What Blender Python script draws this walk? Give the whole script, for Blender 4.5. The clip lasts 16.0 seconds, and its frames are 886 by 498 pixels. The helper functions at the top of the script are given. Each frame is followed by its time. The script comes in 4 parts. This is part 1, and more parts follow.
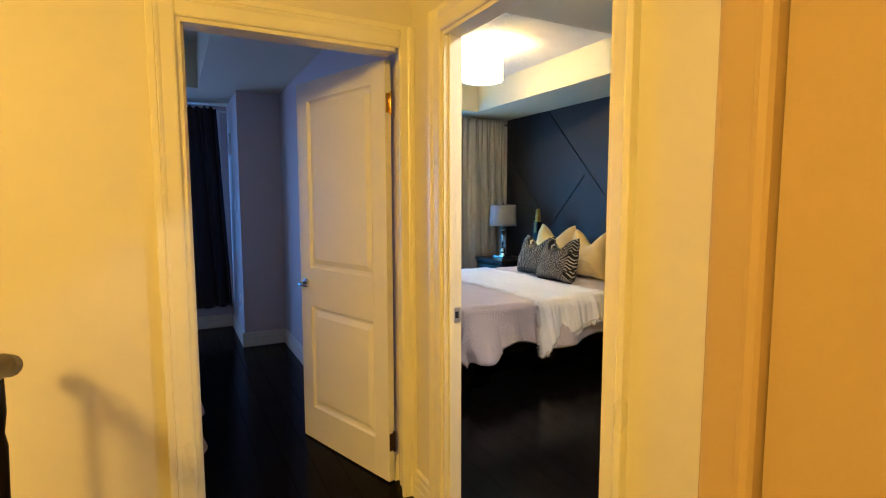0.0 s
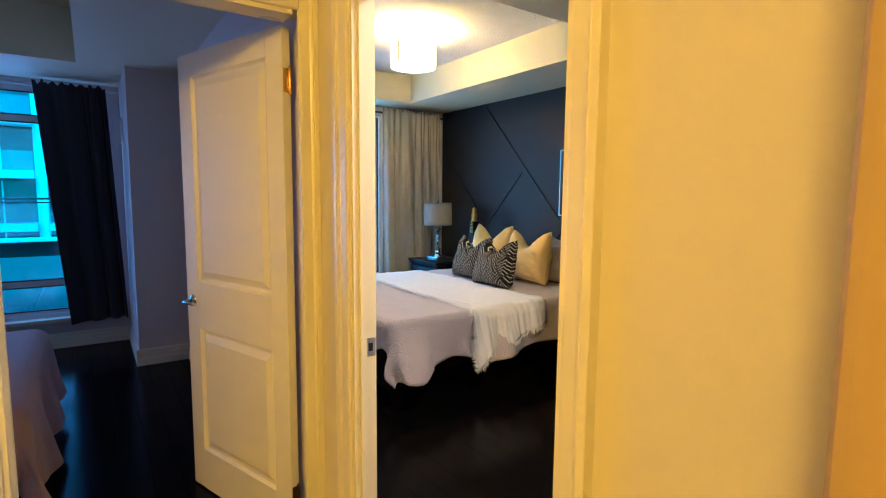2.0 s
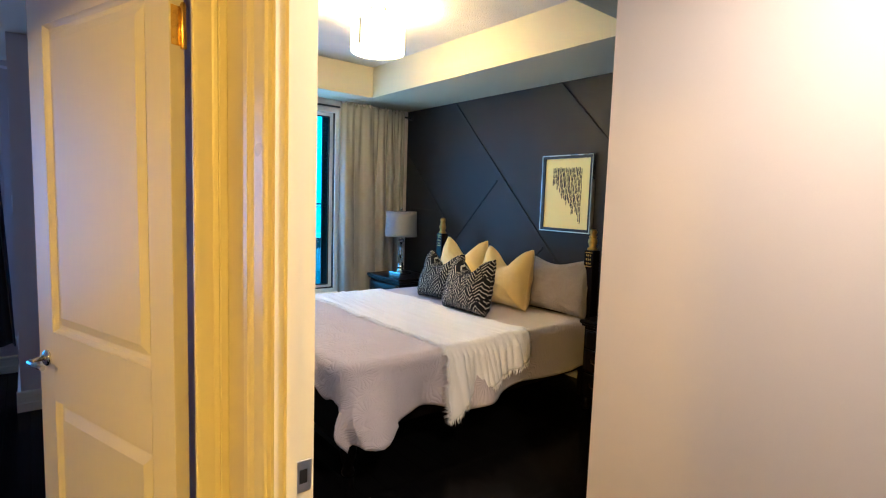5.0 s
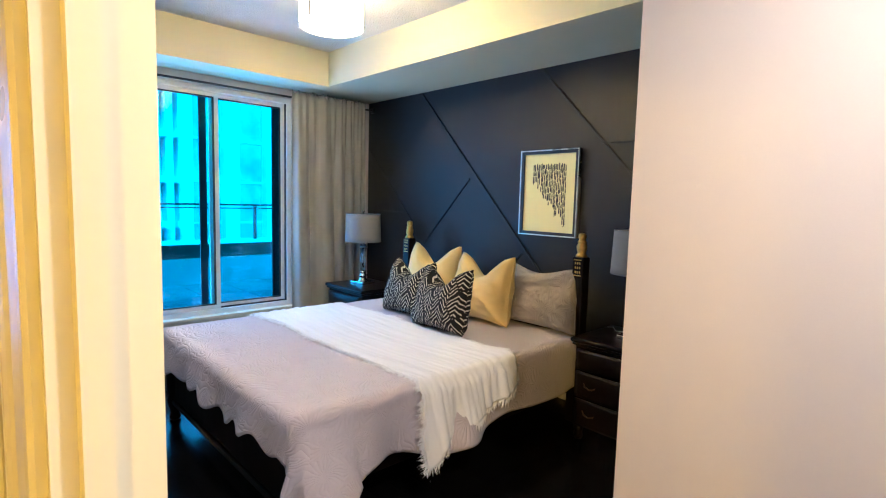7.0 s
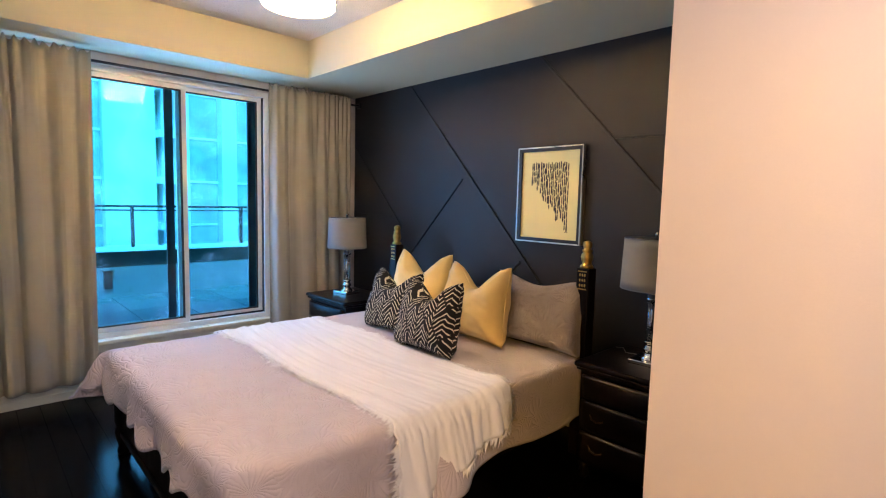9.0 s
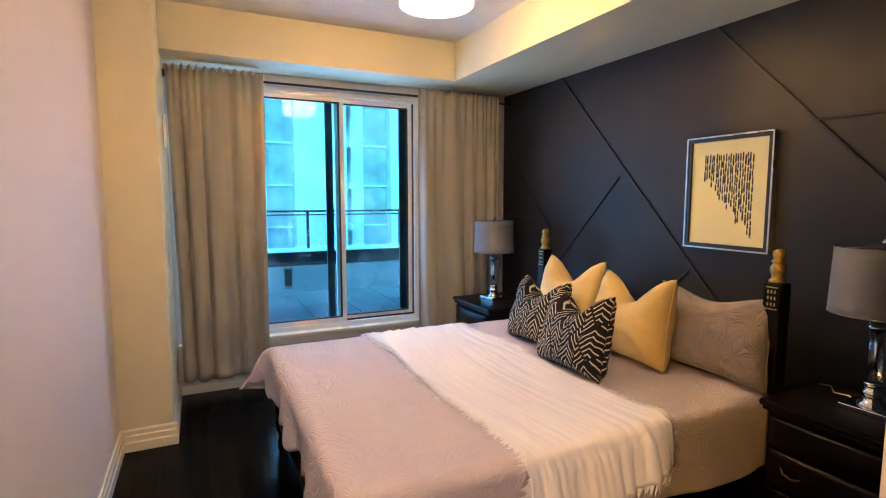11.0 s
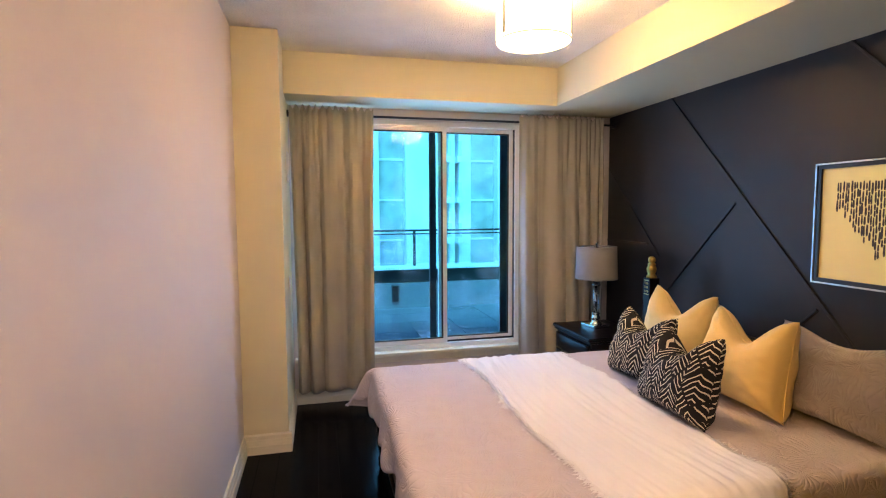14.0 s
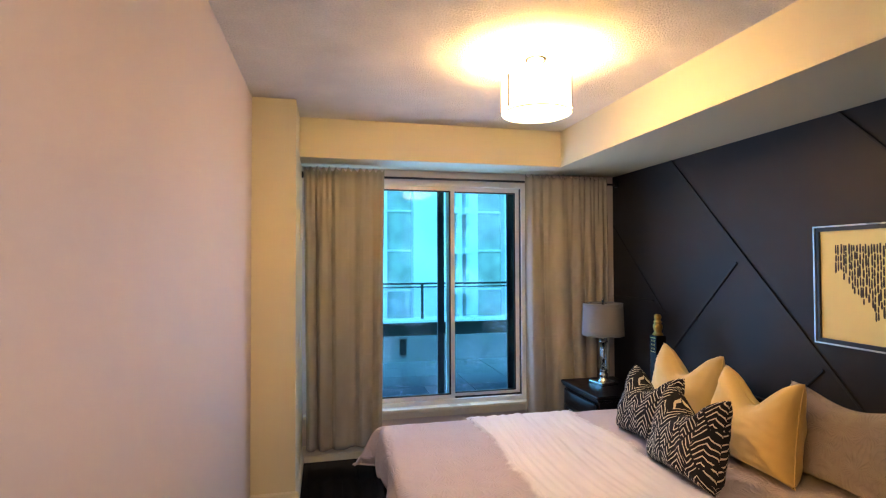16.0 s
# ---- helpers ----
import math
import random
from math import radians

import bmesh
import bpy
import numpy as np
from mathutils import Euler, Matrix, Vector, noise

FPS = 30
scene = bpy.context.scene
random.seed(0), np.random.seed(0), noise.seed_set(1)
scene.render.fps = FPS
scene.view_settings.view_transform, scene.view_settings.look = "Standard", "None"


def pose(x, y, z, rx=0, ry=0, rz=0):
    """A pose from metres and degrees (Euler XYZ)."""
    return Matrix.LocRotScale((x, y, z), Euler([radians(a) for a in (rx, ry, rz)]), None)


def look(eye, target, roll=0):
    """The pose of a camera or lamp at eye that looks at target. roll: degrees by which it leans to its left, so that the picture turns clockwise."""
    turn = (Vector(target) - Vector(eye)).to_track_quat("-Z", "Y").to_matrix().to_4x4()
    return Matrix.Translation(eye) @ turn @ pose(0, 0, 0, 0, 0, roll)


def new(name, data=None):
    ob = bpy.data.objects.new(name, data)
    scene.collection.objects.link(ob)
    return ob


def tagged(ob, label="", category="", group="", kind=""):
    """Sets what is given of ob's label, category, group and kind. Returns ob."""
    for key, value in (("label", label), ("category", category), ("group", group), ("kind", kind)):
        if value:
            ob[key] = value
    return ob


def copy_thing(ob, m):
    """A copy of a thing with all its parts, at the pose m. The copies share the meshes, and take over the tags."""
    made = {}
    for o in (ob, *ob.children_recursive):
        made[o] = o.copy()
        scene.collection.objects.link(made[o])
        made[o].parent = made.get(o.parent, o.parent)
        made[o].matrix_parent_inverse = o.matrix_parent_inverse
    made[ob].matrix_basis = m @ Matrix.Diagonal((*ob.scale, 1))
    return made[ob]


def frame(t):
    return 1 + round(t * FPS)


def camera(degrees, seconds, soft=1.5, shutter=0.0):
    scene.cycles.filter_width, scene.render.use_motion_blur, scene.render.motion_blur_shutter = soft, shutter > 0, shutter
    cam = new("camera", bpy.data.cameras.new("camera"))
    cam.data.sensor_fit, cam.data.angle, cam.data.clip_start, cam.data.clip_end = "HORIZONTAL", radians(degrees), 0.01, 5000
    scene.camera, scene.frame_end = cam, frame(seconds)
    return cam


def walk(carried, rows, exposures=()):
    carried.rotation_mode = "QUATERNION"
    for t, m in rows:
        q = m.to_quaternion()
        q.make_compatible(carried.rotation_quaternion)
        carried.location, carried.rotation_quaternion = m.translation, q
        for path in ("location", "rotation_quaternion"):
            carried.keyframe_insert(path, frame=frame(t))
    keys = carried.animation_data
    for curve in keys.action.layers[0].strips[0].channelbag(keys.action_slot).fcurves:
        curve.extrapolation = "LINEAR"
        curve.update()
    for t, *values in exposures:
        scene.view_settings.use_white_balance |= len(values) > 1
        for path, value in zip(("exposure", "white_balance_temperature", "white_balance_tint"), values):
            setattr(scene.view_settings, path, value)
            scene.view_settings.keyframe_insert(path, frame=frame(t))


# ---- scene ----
cam = camera(81.6, 16.0, soft=1.1)
PATH = [
    (0, (0.109, -0.071, 1.391), (1.034, 1.693, 1.203), -0.1),
    (0.5, (0.169, 0.01, 1.375), (1.163, 1.735, 1.18), 0.2),
    (1, (0.251, 0.108, 1.381), (1.307, 1.795, 1.179), 0.3),
    (1.5, (0.334, 0.179, 1.399), (1.43, 1.839, 1.195), 0.4),
    (2, (0.384, 0.251, 1.42), (1.512, 1.89, 1.214), 0.5),
    (2.5, (0.429, 0.354, 1.436), (1.578, 1.978, 1.229), 0.6),
    (3, (0.467, 0.459, 1.453), (1.634, 2.069, 1.247), 0.7),
    (3.5, (0.509, 0.541, 1.465), (1.697, 2.136, 1.259), 0.8),
    (4, (0.557, 0.62, 1.464), (1.775, 2.194, 1.263), 0.8),
    (4.2, (0.59, 0.662, 1.461), (1.818, 2.228, 1.263), 1.1),
    (6.5, (0.942, 1.209, 1.468), (2.276, 2.688, 1.286), 1.8),
    (7, (1.032, 1.292, 1.48), (2.398, 2.74, 1.293), 1.5),
    (7.5, (1.238, 1.333, 1.482), (2.601, 2.785, 1.3), 1.5),
    (8, (1.355, 1.402, 1.509), (2.729, 2.842, 1.316), 1.5),
    (8.2, (1.364, 1.424, 1.496), (2.746, 2.857, 1.309), 1.6),
    (10.3, (1.552, 1.668, 1.534), (2.649, 3.328, 1.33), 0.5),
    (10.5, (1.604, 1.651, 1.547), (2.616, 3.364, 1.337), 0.3),
    (11, (1.585, 1.654, 1.53), (2.442, 3.45, 1.332), -0.0),
    (11.5, (1.6, 1.636, 1.54), (2.314, 3.494, 1.342), -0.3),
    (12, (1.618, 1.62, 1.544), (2.233, 3.513, 1.35), -0.4),
    (12.5, (1.625, 1.619, 1.556), (2.18, 3.531, 1.362), -0.4),
    (13, (1.605, 1.624, 1.58), (2.126, 3.546, 1.393), -0.3),
    (13.5, (1.628, 1.608, 1.618), (2.108, 3.542, 1.443), -0.3),
    (14, (1.628, 1.587, 1.641), (2.096, 3.526, 1.492), -0.3),
    (14.5, (1.635, 1.558, 1.66), (2.09, 3.503, 1.547), -0.3),
    (15, (1.624, 1.534, 1.68), (2.074, 3.482, 1.61), -0.3),
    (15.5, (1.625, 1.51, 1.69), (2.066, 3.46, 1.674), -0.2),
    (16, (1.602, 1.499, 1.703), (2.044, 3.449, 1.747), -0.2),
]
EXPOSURES = [(0, 1.46, 6150, 8), (4.2, 1.50, 6400, 10), (7, 1.74, 5650, 9), (8.2, 1.68, 6150, 17), (10.5, 1.52, 8150, 31), (13.5, 1.54, 8050, 30), (16, 1.33, 8350, 31)]
walk(cam, [(t, look(eye, target, roll)) for t, eye, target, roll in PATH], EXPOSURES)

# ---- daylight and lamps ----
world = bpy.data.worlds.new("sky")
scene.world = world
world.use_nodes = True
wn = world.node_tree.nodes
wl = world.node_tree.links
sky = wn.new("ShaderNodeTexSky")
sky.sky_type = "NISHITA"
sky.sun_disc = False
sky.sun_elevation = radians(35)
sky.sun_rotation = radians(200)
tint = wn.new("ShaderNodeMix")
tint.data_type = "RGBA"
tint.blend_type = "MULTIPLY"
tint.inputs[0].default_value = 1.0
tint.inputs[7].default_value = (0.0, 0.72, 1.0, 1)
wl.new(sky.outputs[0], tint.inputs[6])
wl.new(tint.outputs[2], wn["Background"].inputs[0])
wn["Background"].inputs[1].default_value = 0.15


def lamp(name, kind, m, energy, colour, size=0.1, size_y=None):
    data = bpy.data.lights.new(name, kind)
    data.energy, data.color = energy, colour
    if kind == "AREA":
        data.shape, data.size, data.size_y = "RECTANGLE", size, size_y or size
    elif kind == "SUN":
        data.angle = size
    else:
        data.shadow_soft_size = size
    ob = new(name, data)
    ob.matrix_world = m
    return ob


SUN = lamp("sun", "SUN", look((0, 0, 30), (6, 24, 0)), 2.3, (0.01, 0.70, 1.0), radians(12))
lamp("bedroom_bulb", "POINT", pose(2.725, 4.12, 2.60), 67.0, (1.0, 0.68, 0.24), 0.06)
lamp("hall_bulb", "POINT", pose(-1.55, -0.5, 2.42), 76.0, (1.0, 0.59, 0.11), 0.17)
lamp("window_daylight", "AREA", pose(2.45, 6.16, 1.4, -90, 0, 0), 25.0, (0.36, 0.60, 1.0), 1.9, 1.9)
lamp("window_daylight", "AREA", pose(-0.8, 6.16, 1.3, -90, 0, 0), 20.0, (0.36, 0.42, 1.0), 2.6, 2.0)
# Added entry light, unseen; assumed from the pale closet wall and door jamb.
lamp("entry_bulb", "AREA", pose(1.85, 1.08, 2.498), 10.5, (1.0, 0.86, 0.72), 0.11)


# ---- materials ----
def material(name, colour, rough=0.5, metal=0.0, grain=60.0, vary=0.08, blotch=2.0, bump=0.0, stretch=(1, 1, 1), spec=0.5, coat=0.0, sheen=0.0, random_tone=0.0, relief=0.004):
    """A painted, woven or stained surface: a fine grain and broad blotches in tone, gloss and relief."""
    m = bpy.data.materials.new(name)
    m.use_nodes = True
    n, l = m.node_tree.nodes, m.node_tree.links
    p = n["Principled BSDF"]
    co = n.new("ShaderNodeTexCoord")
    mp = n.new("ShaderNodeMapping")
    mp.inputs["Scale"].default_value = stretch
    l.new(co.outputs["Object"], mp.inputs[0])
    fine, broad = n.new("ShaderNodeTexNoise"), n.new("ShaderNodeTexNoise")
    fine.inputs["Scale"].default_value, fine.inputs["Detail"].default_value = grain, 4
    broad.inputs["Scale"].default_value, broad.inputs["Detail"].default_value = blotch, 3
    for t in (fine, broad):
        l.new(mp.outputs[0], t.inputs["Vector"])
    mix = n.new("ShaderNodeMath")
    mix.operation = "ADD"
    l.new(fine.outputs["Fac"], mix.inputs[0])
    l.new(broad.outputs["Fac"], mix.inputs[1])
    value = mix.outputs[0]
    if random_tone:
        info = n.new("ShaderNodeObjectInfo")
        mul = n.new("ShaderNodeMath")
        mul.operation = "MULTIPLY_ADD"
        mul.inputs[1].default_value = random_tone / max(vary, 0.01)
        l.new(info.outputs["Random"], mul.inputs[0])
        l.new(value, mul.inputs[2])
        value = mul.outputs[0]
    ramp = n.new("ShaderNodeMapRange")
    ramp.inputs["From Min"].default_value, ramp.inputs["From Max"].default_value = 0.5, 1.5
    ramp.inputs["To Min"].default_value, ramp.inputs["To Max"].default_value = 1 - vary, 1 + vary
    ramp.clamp = False
    l.new(value, ramp.inputs["Value"])
    tone = n.new("ShaderNodeMix")
    tone.data_type, tone.blend_type = "RGBA", "MULTIPLY"
    tone.inputs[0].default_value = 1.0
    tone.inputs[6].default_value = (*colour, 1)
    l.new(ramp.outputs[0], tone.inputs[7])
    l.new(tone.outputs[2], p.inputs["Base Color"])
    r2 = n.new("ShaderNodeMapRange")
    r2.inputs["To Min"].default_value, r2.inputs["To Max"].default_value = max(0.03, rough - 0.08), min(1, rough + 0.08)
    l.new(broad.outputs["Fac"], r2.inputs["Value"])
    l.new(r2.outputs[0], p.inputs["Roughness"])
    p.inputs["Metallic"].default_value = metal
    p.inputs["Specular IOR Level"].default_value = spec
    p.inputs["Coat Weight"].default_value = coat
    p.inputs["Sheen Weight"].default_value = sheen
    if bump:
        b = n.new("ShaderNodeBump")
        b.inputs["Strength"].default_value, b.inputs["Distance"].default_value = min(1, bump), relief
        l.new(fine.outputs["Fac"], b.inputs["Height"])
        l.new(b.outputs[0], p.inputs["Normal"])
    return m


def sums(n, l, op, a, b=None, c=None):
    """One Math node; a, b, c are sockets or numbers."""
    k = n.new("ShaderNodeMath")
    k.operation = op
    for i, v in enumerate((a, b, c)):
        if v is None:
            continue
        if isinstance(v, (int, float)):
            k.inputs[i].default_value = v
        else:
            l.new(v, k.inputs[i])
    return k.outputs[0]


def chevron_cloth():
    """Black cloth woven with nested cream chevrons."""
    m = material("chevron_cloth", (0.66, 0.59, 0.48), 0.9, grain=300, vary=0.12, bump=0.4)
    n, l = m.node_tree.nodes, m.node_tree.links
    co = n.new("ShaderNodeTexCoord")
    wob = n.new("ShaderNodeTexNoise")
    wob.inputs["Scale"].default_value = 9
    l.new(co.outputs["Object"], wob.inputs["Vector"])
    sep = n.new("ShaderNodeSeparateXYZ")
    l.new(co.outputs["Object"], sep.inputs[0])
    x = sums(n, l, "MULTIPLY_ADD", wob.outputs["Fac"], 0.012, sums(n, l, "ADD", sep.outputs[0], 6.0))
    z = sums(n, l, "MULTIPLY_ADD", wob.outputs["Fac"], 0.012, sep.outputs[2])
    col = sums(n, l, "DIVIDE", x, 0.112)
    fold = sums(n, l, "MULTIPLY", sums(n, l, "ABSOLUTE", sums(n, l, "SUBTRACT", sums(n, l, "FRACT", col), 0.5)), 2.0)
    odd = sums(n, l, "MULTIPLY", sums(n, l, "FLOORED_MODULO", sums(n, l, "FLOOR", col), 2.0), 0.5)
    rise = sums(n, l, "FRACT", sums(n, l, "ADD", sums(n, l, "DIVIDE", z, 0.185), odd))
    diamond = sums(n, l, "ADD", fold, sums(n, l, "MULTIPLY", sums(n, l, "ABSOLUTE", sums(n, l, "SUBTRACT", rise, 0.5)), 2.0))
    inside = sums(n, l, "LESS_THAN", diamond, 1.0)
    seam = sums(n, l, "GREATER_THAN", sums(n, l, "ABSOLUTE", sums(n, l, "SUBTRACT", diamond, 1.0)), 0.09)
    phase = sums(n, l, "MULTIPLY", sums(n, l, "MULTIPLY_ADD", fold, 0.075, z), 33.0)
    stripe = sums(n, l, "FRACT", sums(n, l, "MULTIPLY_ADD", inside, 0.5, phase))
    on = sums(n, l, "MULTIPLY", sums(n, l, "GREATER_THAN", stripe, 0.76), seam)
    p = n["Principled BSDF"]
    old = p.inputs["Base Color"].links[0].from_socket
    mix = n.new("ShaderNodeMix")
    mix.data_type = "RGBA"
    mix.inputs[6].default_value = (0.004, 0.0035, 0.004, 1)
    l.new(on, mix.inputs[0])
    l.new(old, mix.inputs[7])
    l.new(mix.outputs[2], p.inputs["Base Color"])
    return m


def quilted(name, colour, scale=7.0, depth=0.006):
    """Stitched cotton: fans of raised ribs, puffed between the seams."""
    m = material(name, colour, 0.9, grain=420, vary=0.06, blotch=3, sheen=0.25)
    n, l = m.node_tree.nodes, m.node_tree.links
    co = n.new("ShaderNodeTexCoord")
    wob = n.new("ShaderNodeTexNoise")
    wob.inputs["Scale"].default_value = 4
    l.new(co.outputs["Object"], wob.inputs["Vector"])
    add = n.new("ShaderNodeMix")
    add.data_type, add.blend_type = "RGBA", "ADD"
    add.inputs[0].default_value = 0.2
    l.new(co.outputs["Object"], add.inputs[6])
    l.new(wob.outputs["Color"], add.inputs[7])
    cell = n.new("ShaderNodeTexVoronoi")
    cell.inputs["Scale"].default_value = scale
    cell.inputs["Randomness"].default_value = 0.55
    l.new(add.outputs[2], cell.inputs["Vector"])
    diff = n.new("ShaderNodeVectorMath")
    diff.operation = "SUBTRACT"
    scaled = n.new("ShaderNodeVectorMath")
    scaled.operation = "SCALE"
    scaled.inputs["Scale"].default_value = 1.0
    l.new(add.outputs[2], scaled.inputs[0])
    l.new(scaled.outputs[0], diff.inputs[0])
    l.new(cell.outputs["Position"], diff.inputs[1])
    sep = n.new("ShaderNodeSeparateXYZ")
    l.new(diff.outputs[0], sep.inputs[0])
    angle = sums(n, l, "ARCTAN2", sums(n, l, "ADD", sep.outputs[1], sep.outputs[2]), sep.outputs[0])
    rays = sums(n, l, "ABSOLUTE", sums(n, l, "SINE", sums(n, l, "MULTIPLY", angle, 11.0)))
    rim = sums(n, l, "MINIMUM", sums(n, l, "MULTIPLY", cell.outputs["Distance"], 4.0), 1.0)
    high = sums(n, l, "MULTIPLY_ADD", sums(n, l, "POWER", rays, 0.5), rim, sums(n, l, "MULTIPLY", cell.outputs["Distance"], -0.8))
    b = n.new("ShaderNodeBump")
    b.inputs["Strength"].default_value, b.inputs["Distance"].default_value = 0.34, depth
    l.new(high, b.inputs["Height"])
    l.new(b.outputs[0], n["Principled BSDF"].inputs["Normal"])
    return m


def pane_glass(name, gloss=0.10, tint_colour=(0.93, 0.98, 1.0), wet=True):
    m = bpy.data.materials.new(name)
    m.use_nodes = True
    n, l = m.node_tree.nodes, m.node_tree.links
    n.remove(n["Principled BSDF"])
    clear, shine, mix = n.new("ShaderNodeBsdfTransparent"), n.new("ShaderNodeBsdfGlossy"), n.new("ShaderNodeMixShader")
    clear.inputs[0].default_value = (*tint_colour, 1)
    shine.inputs["Roughness"].default_value = 0.04
    mix.inputs[0].default_value = gloss
    l.new(clear.outputs[0], mix.inputs[1])
    l.new(shine.outputs[0], mix.inputs[2])
    out = mix.outputs[0]
    if wet:
        co, mp, drop = n.new("ShaderNodeTexCoord"), n.new("ShaderNodeMapping"), n.new("ShaderNodeTexVoronoi")
        mp.inputs["Scale"].default_value = (1, 1, 0.22)
        drop.inputs["Scale"].default_value = 210
        patch = n.new("ShaderNodeTexNoise")
        patch.inputs["Scale"].default_value = 3.5
        patch.inputs["Detail"].default_value = 1
        l.new(co.outputs["Object"], mp.inputs[0])
        l.new(mp.outputs[0], drop.inputs["Vector"])
        l.new(co.outputs["Object"], patch.inputs["Vector"])
        near = sums(n, l, "LESS_THAN", drop.outputs["Distance"], 0.30)
        area = sums(n, l, "MINIMUM", sums(n, l, "MAXIMUM", sums(n, l, "MULTIPLY_ADD", patch.outputs["Fac"], 4.0, -1.7), 0.0), 1.0)
        fac = sums(n, l, "MULTIPLY", sums(n, l, "MULTIPLY", near, area), 0.16)
        bead = n.new("ShaderNodeBsdfGlass")
        bead.inputs["Roughness"].default_value = 0.25
        bead.inputs["IOR"].default_value = 1.2
        wetmix = n.new("ShaderNodeMixShader")
        l.new(fac, wetmix.inputs[0])
        l.new(out, wetmix.inputs[1])
        l.new(bead.outputs[0], wetmix.inputs[2])
        out = wetmix.outputs[0]
    l.new(out, n["Material Output"].inputs[0])
    return m


def shade_cloth(name, colour, glow=None, power=0.0, through_light=0.5):
    m = bpy.data.materials.new(name)
    m.use_nodes = True
    n, l = m.node_tree.nodes, m.node_tree.links
    p = n["Principled BSDF"]
    p.inputs["Base Color"].default_value = (*colour, 1)
    p.inputs["Roughness"].default_value = 0.9
    co, weave = n.new("ShaderNodeTexCoord"), n.new("ShaderNodeTexNoise")
    mp = n.new("ShaderNodeMapping")
    mp.inputs["Scale"].default_value = (1, 1, 8)
    weave.inputs["Scale"].default_value = 120
    l.new(co.outputs["Object"], mp.inputs[0])
    l.new(mp.outputs[0], weave.inputs["Vector"])
    b = n.new("ShaderNodeBump")
    b.inputs["Strength"].default_value, b.inputs["Distance"].default_value = 0.3, 0.002
    l.new(weave.outputs["Fac"], b.inputs["Height"])
    l.new(b.outputs[0], p.inputs["Normal"])
    tr, mix = n.new("ShaderNodeBsdfTranslucent"), n.new("ShaderNodeMixShader")
    tr.inputs[0].default_value = (*colour, 1)
    mix.inputs[0].default_value = through_light
    l.new(p.outputs[0], mix.inputs[1])
    l.new(tr.outputs[0], mix.inputs[2])
    if power:
        p.inputs["Emission Color"].default_value = (*glow, 1)
        p.inputs["Emission Strength"].default_value = power
    l.new(mix.outputs[0], n["Material Output"].inputs[0])
    return m


WALL = material("wall_paint", (0.61, 0.55, 0.535), 0.6, grain=220, vary=0.02, blotch=1.2, bump=0.06)
HALL_WALL = material("hall_paint", (0.66, 0.615, 0.53), 0.55, grain=220, vary=0.02, blotch=1.2, bump=0.06)
CEILING = material("stippled_ceiling", (0.80, 0.77, 0.72), 0.9, grain=95, vary=0.16, blotch=3, bump=1.0, relief=0.018)
# Darker and more orange than HALL_WALL; for the wall end, side face and trim.
HALL_TAN = material("tan_face", (0.37, 0.26, 0.145), 0.6, grain=200, vary=0.02, bump=0.05)
# The bedroom lamp's yellow is mixed into this colour.
SMOOTH_CEILING = material("bulkhead_lamp_yellow", (0.74, 0.69, 0.48), 0.6, grain=200, vary=0.02, bump=0.05)
SLATE = material("slate_paint", (0.0165, 0.016, 0.0185), 0.50, grain=240, vary=0.05, blotch=1.0, bump=0.08, spec=0.28)
TRIM = material("trim_enamel", (0.74, 0.70, 0.55), 0.30, grain=150, vary=0.02, blotch=2)
DOOR_PAINT = material("door_enamel", (0.80, 0.78, 0.73), 0.35, grain=120, vary=0.02, bump=0.05, stretch=(1, 1, 0.1))
FLOOR_WOOD = material("ebony_planks", (0.0035, 0.003, 0.003), 0.17, grain=40, vary=0.30, blotch=3, bump=0.05, stretch=(6, 0.5, 1), random_tone=0.2, spec=0.05)
GROOVE = material("plank_groove", (0.003, 0.003, 0.003), 0.8)
DARK_WOOD = material("mahogany_stain", (0.006, 0.0035, 0.003), 0.34, grain=30, vary=0.3, blotch=4, bump=0.03, stretch=(4, 4, 0.6), spec=0.12)
RAIL_WOOD = material("rail_wood", (0.026, 0.009, 0.005), 0.35, grain=30, vary=0.3, stretch=(4, 0.6, 4), spec=0.35)
GILT = material("worn_gilt", (0.42, 0.26, 0.07), 0.38, metal=0.8, grain=80, vary=0.35, bump=0.2)
BRASS = material("brass", (0.62, 0.42, 0.14), 0.25, metal=1.0, grain=90, vary=0.15)
BRONZE = material("aged_bronze", (0.10, 0.06, 0.035), 0.35, metal=0.9, grain=90, vary=0.2)
CHROME = material("chrome", (0.72, 0.71, 0.70), 0.10, metal=1.0, grain=60, vary=0.05)
STEEL = material("satin_steel", (0.55, 0.54, 0.52), 0.3, metal=1.0, grain=90, vary=0.08)
CURTAIN = material("linen_curtain", (0.345, 0.325, 0.28), 0.9, grain=700, vary=0.10, blotch=3, bump=0.2, sheen=0.2)
BLACKOUT = material("black_curtain", (0.018, 0.017, 0.024), 0.8, grain=500, vary=0.2, bump=0.2, sheen=0.15)
COVER = quilted("quilted_cotton", (0.60, 0.535, 0.585), 8.0, 0.012)
# Its own grey, with the lamp's falloff towards the head darkened into it.
SHAM = quilted("quilted_sham_dimmed", (0.262, 0.228, 0.235), 9.0, 0.013)
PINK_COVER = quilted("pink_quilt", (0.36, 0.25, 0.27), 6.0)
THROW = material("white_gauze", (0.96, 0.95, 0.97), 0.95, grain=260, vary=0.05, blotch=6, bump=0.5, stretch=(3, 0.4, 1), sheen=0.4)
CREAM = material("cream_velvet", (0.74, 0.55, 0.24), 0.8, grain=260, vary=0.05, blotch=5, bump=0.15, sheen=0.3)
CHEVRON = chevron_cloth()
SHEET = material("white_sheet", (0.6, 0.58, 0.6), 0.9, grain=300, vary=0.04)
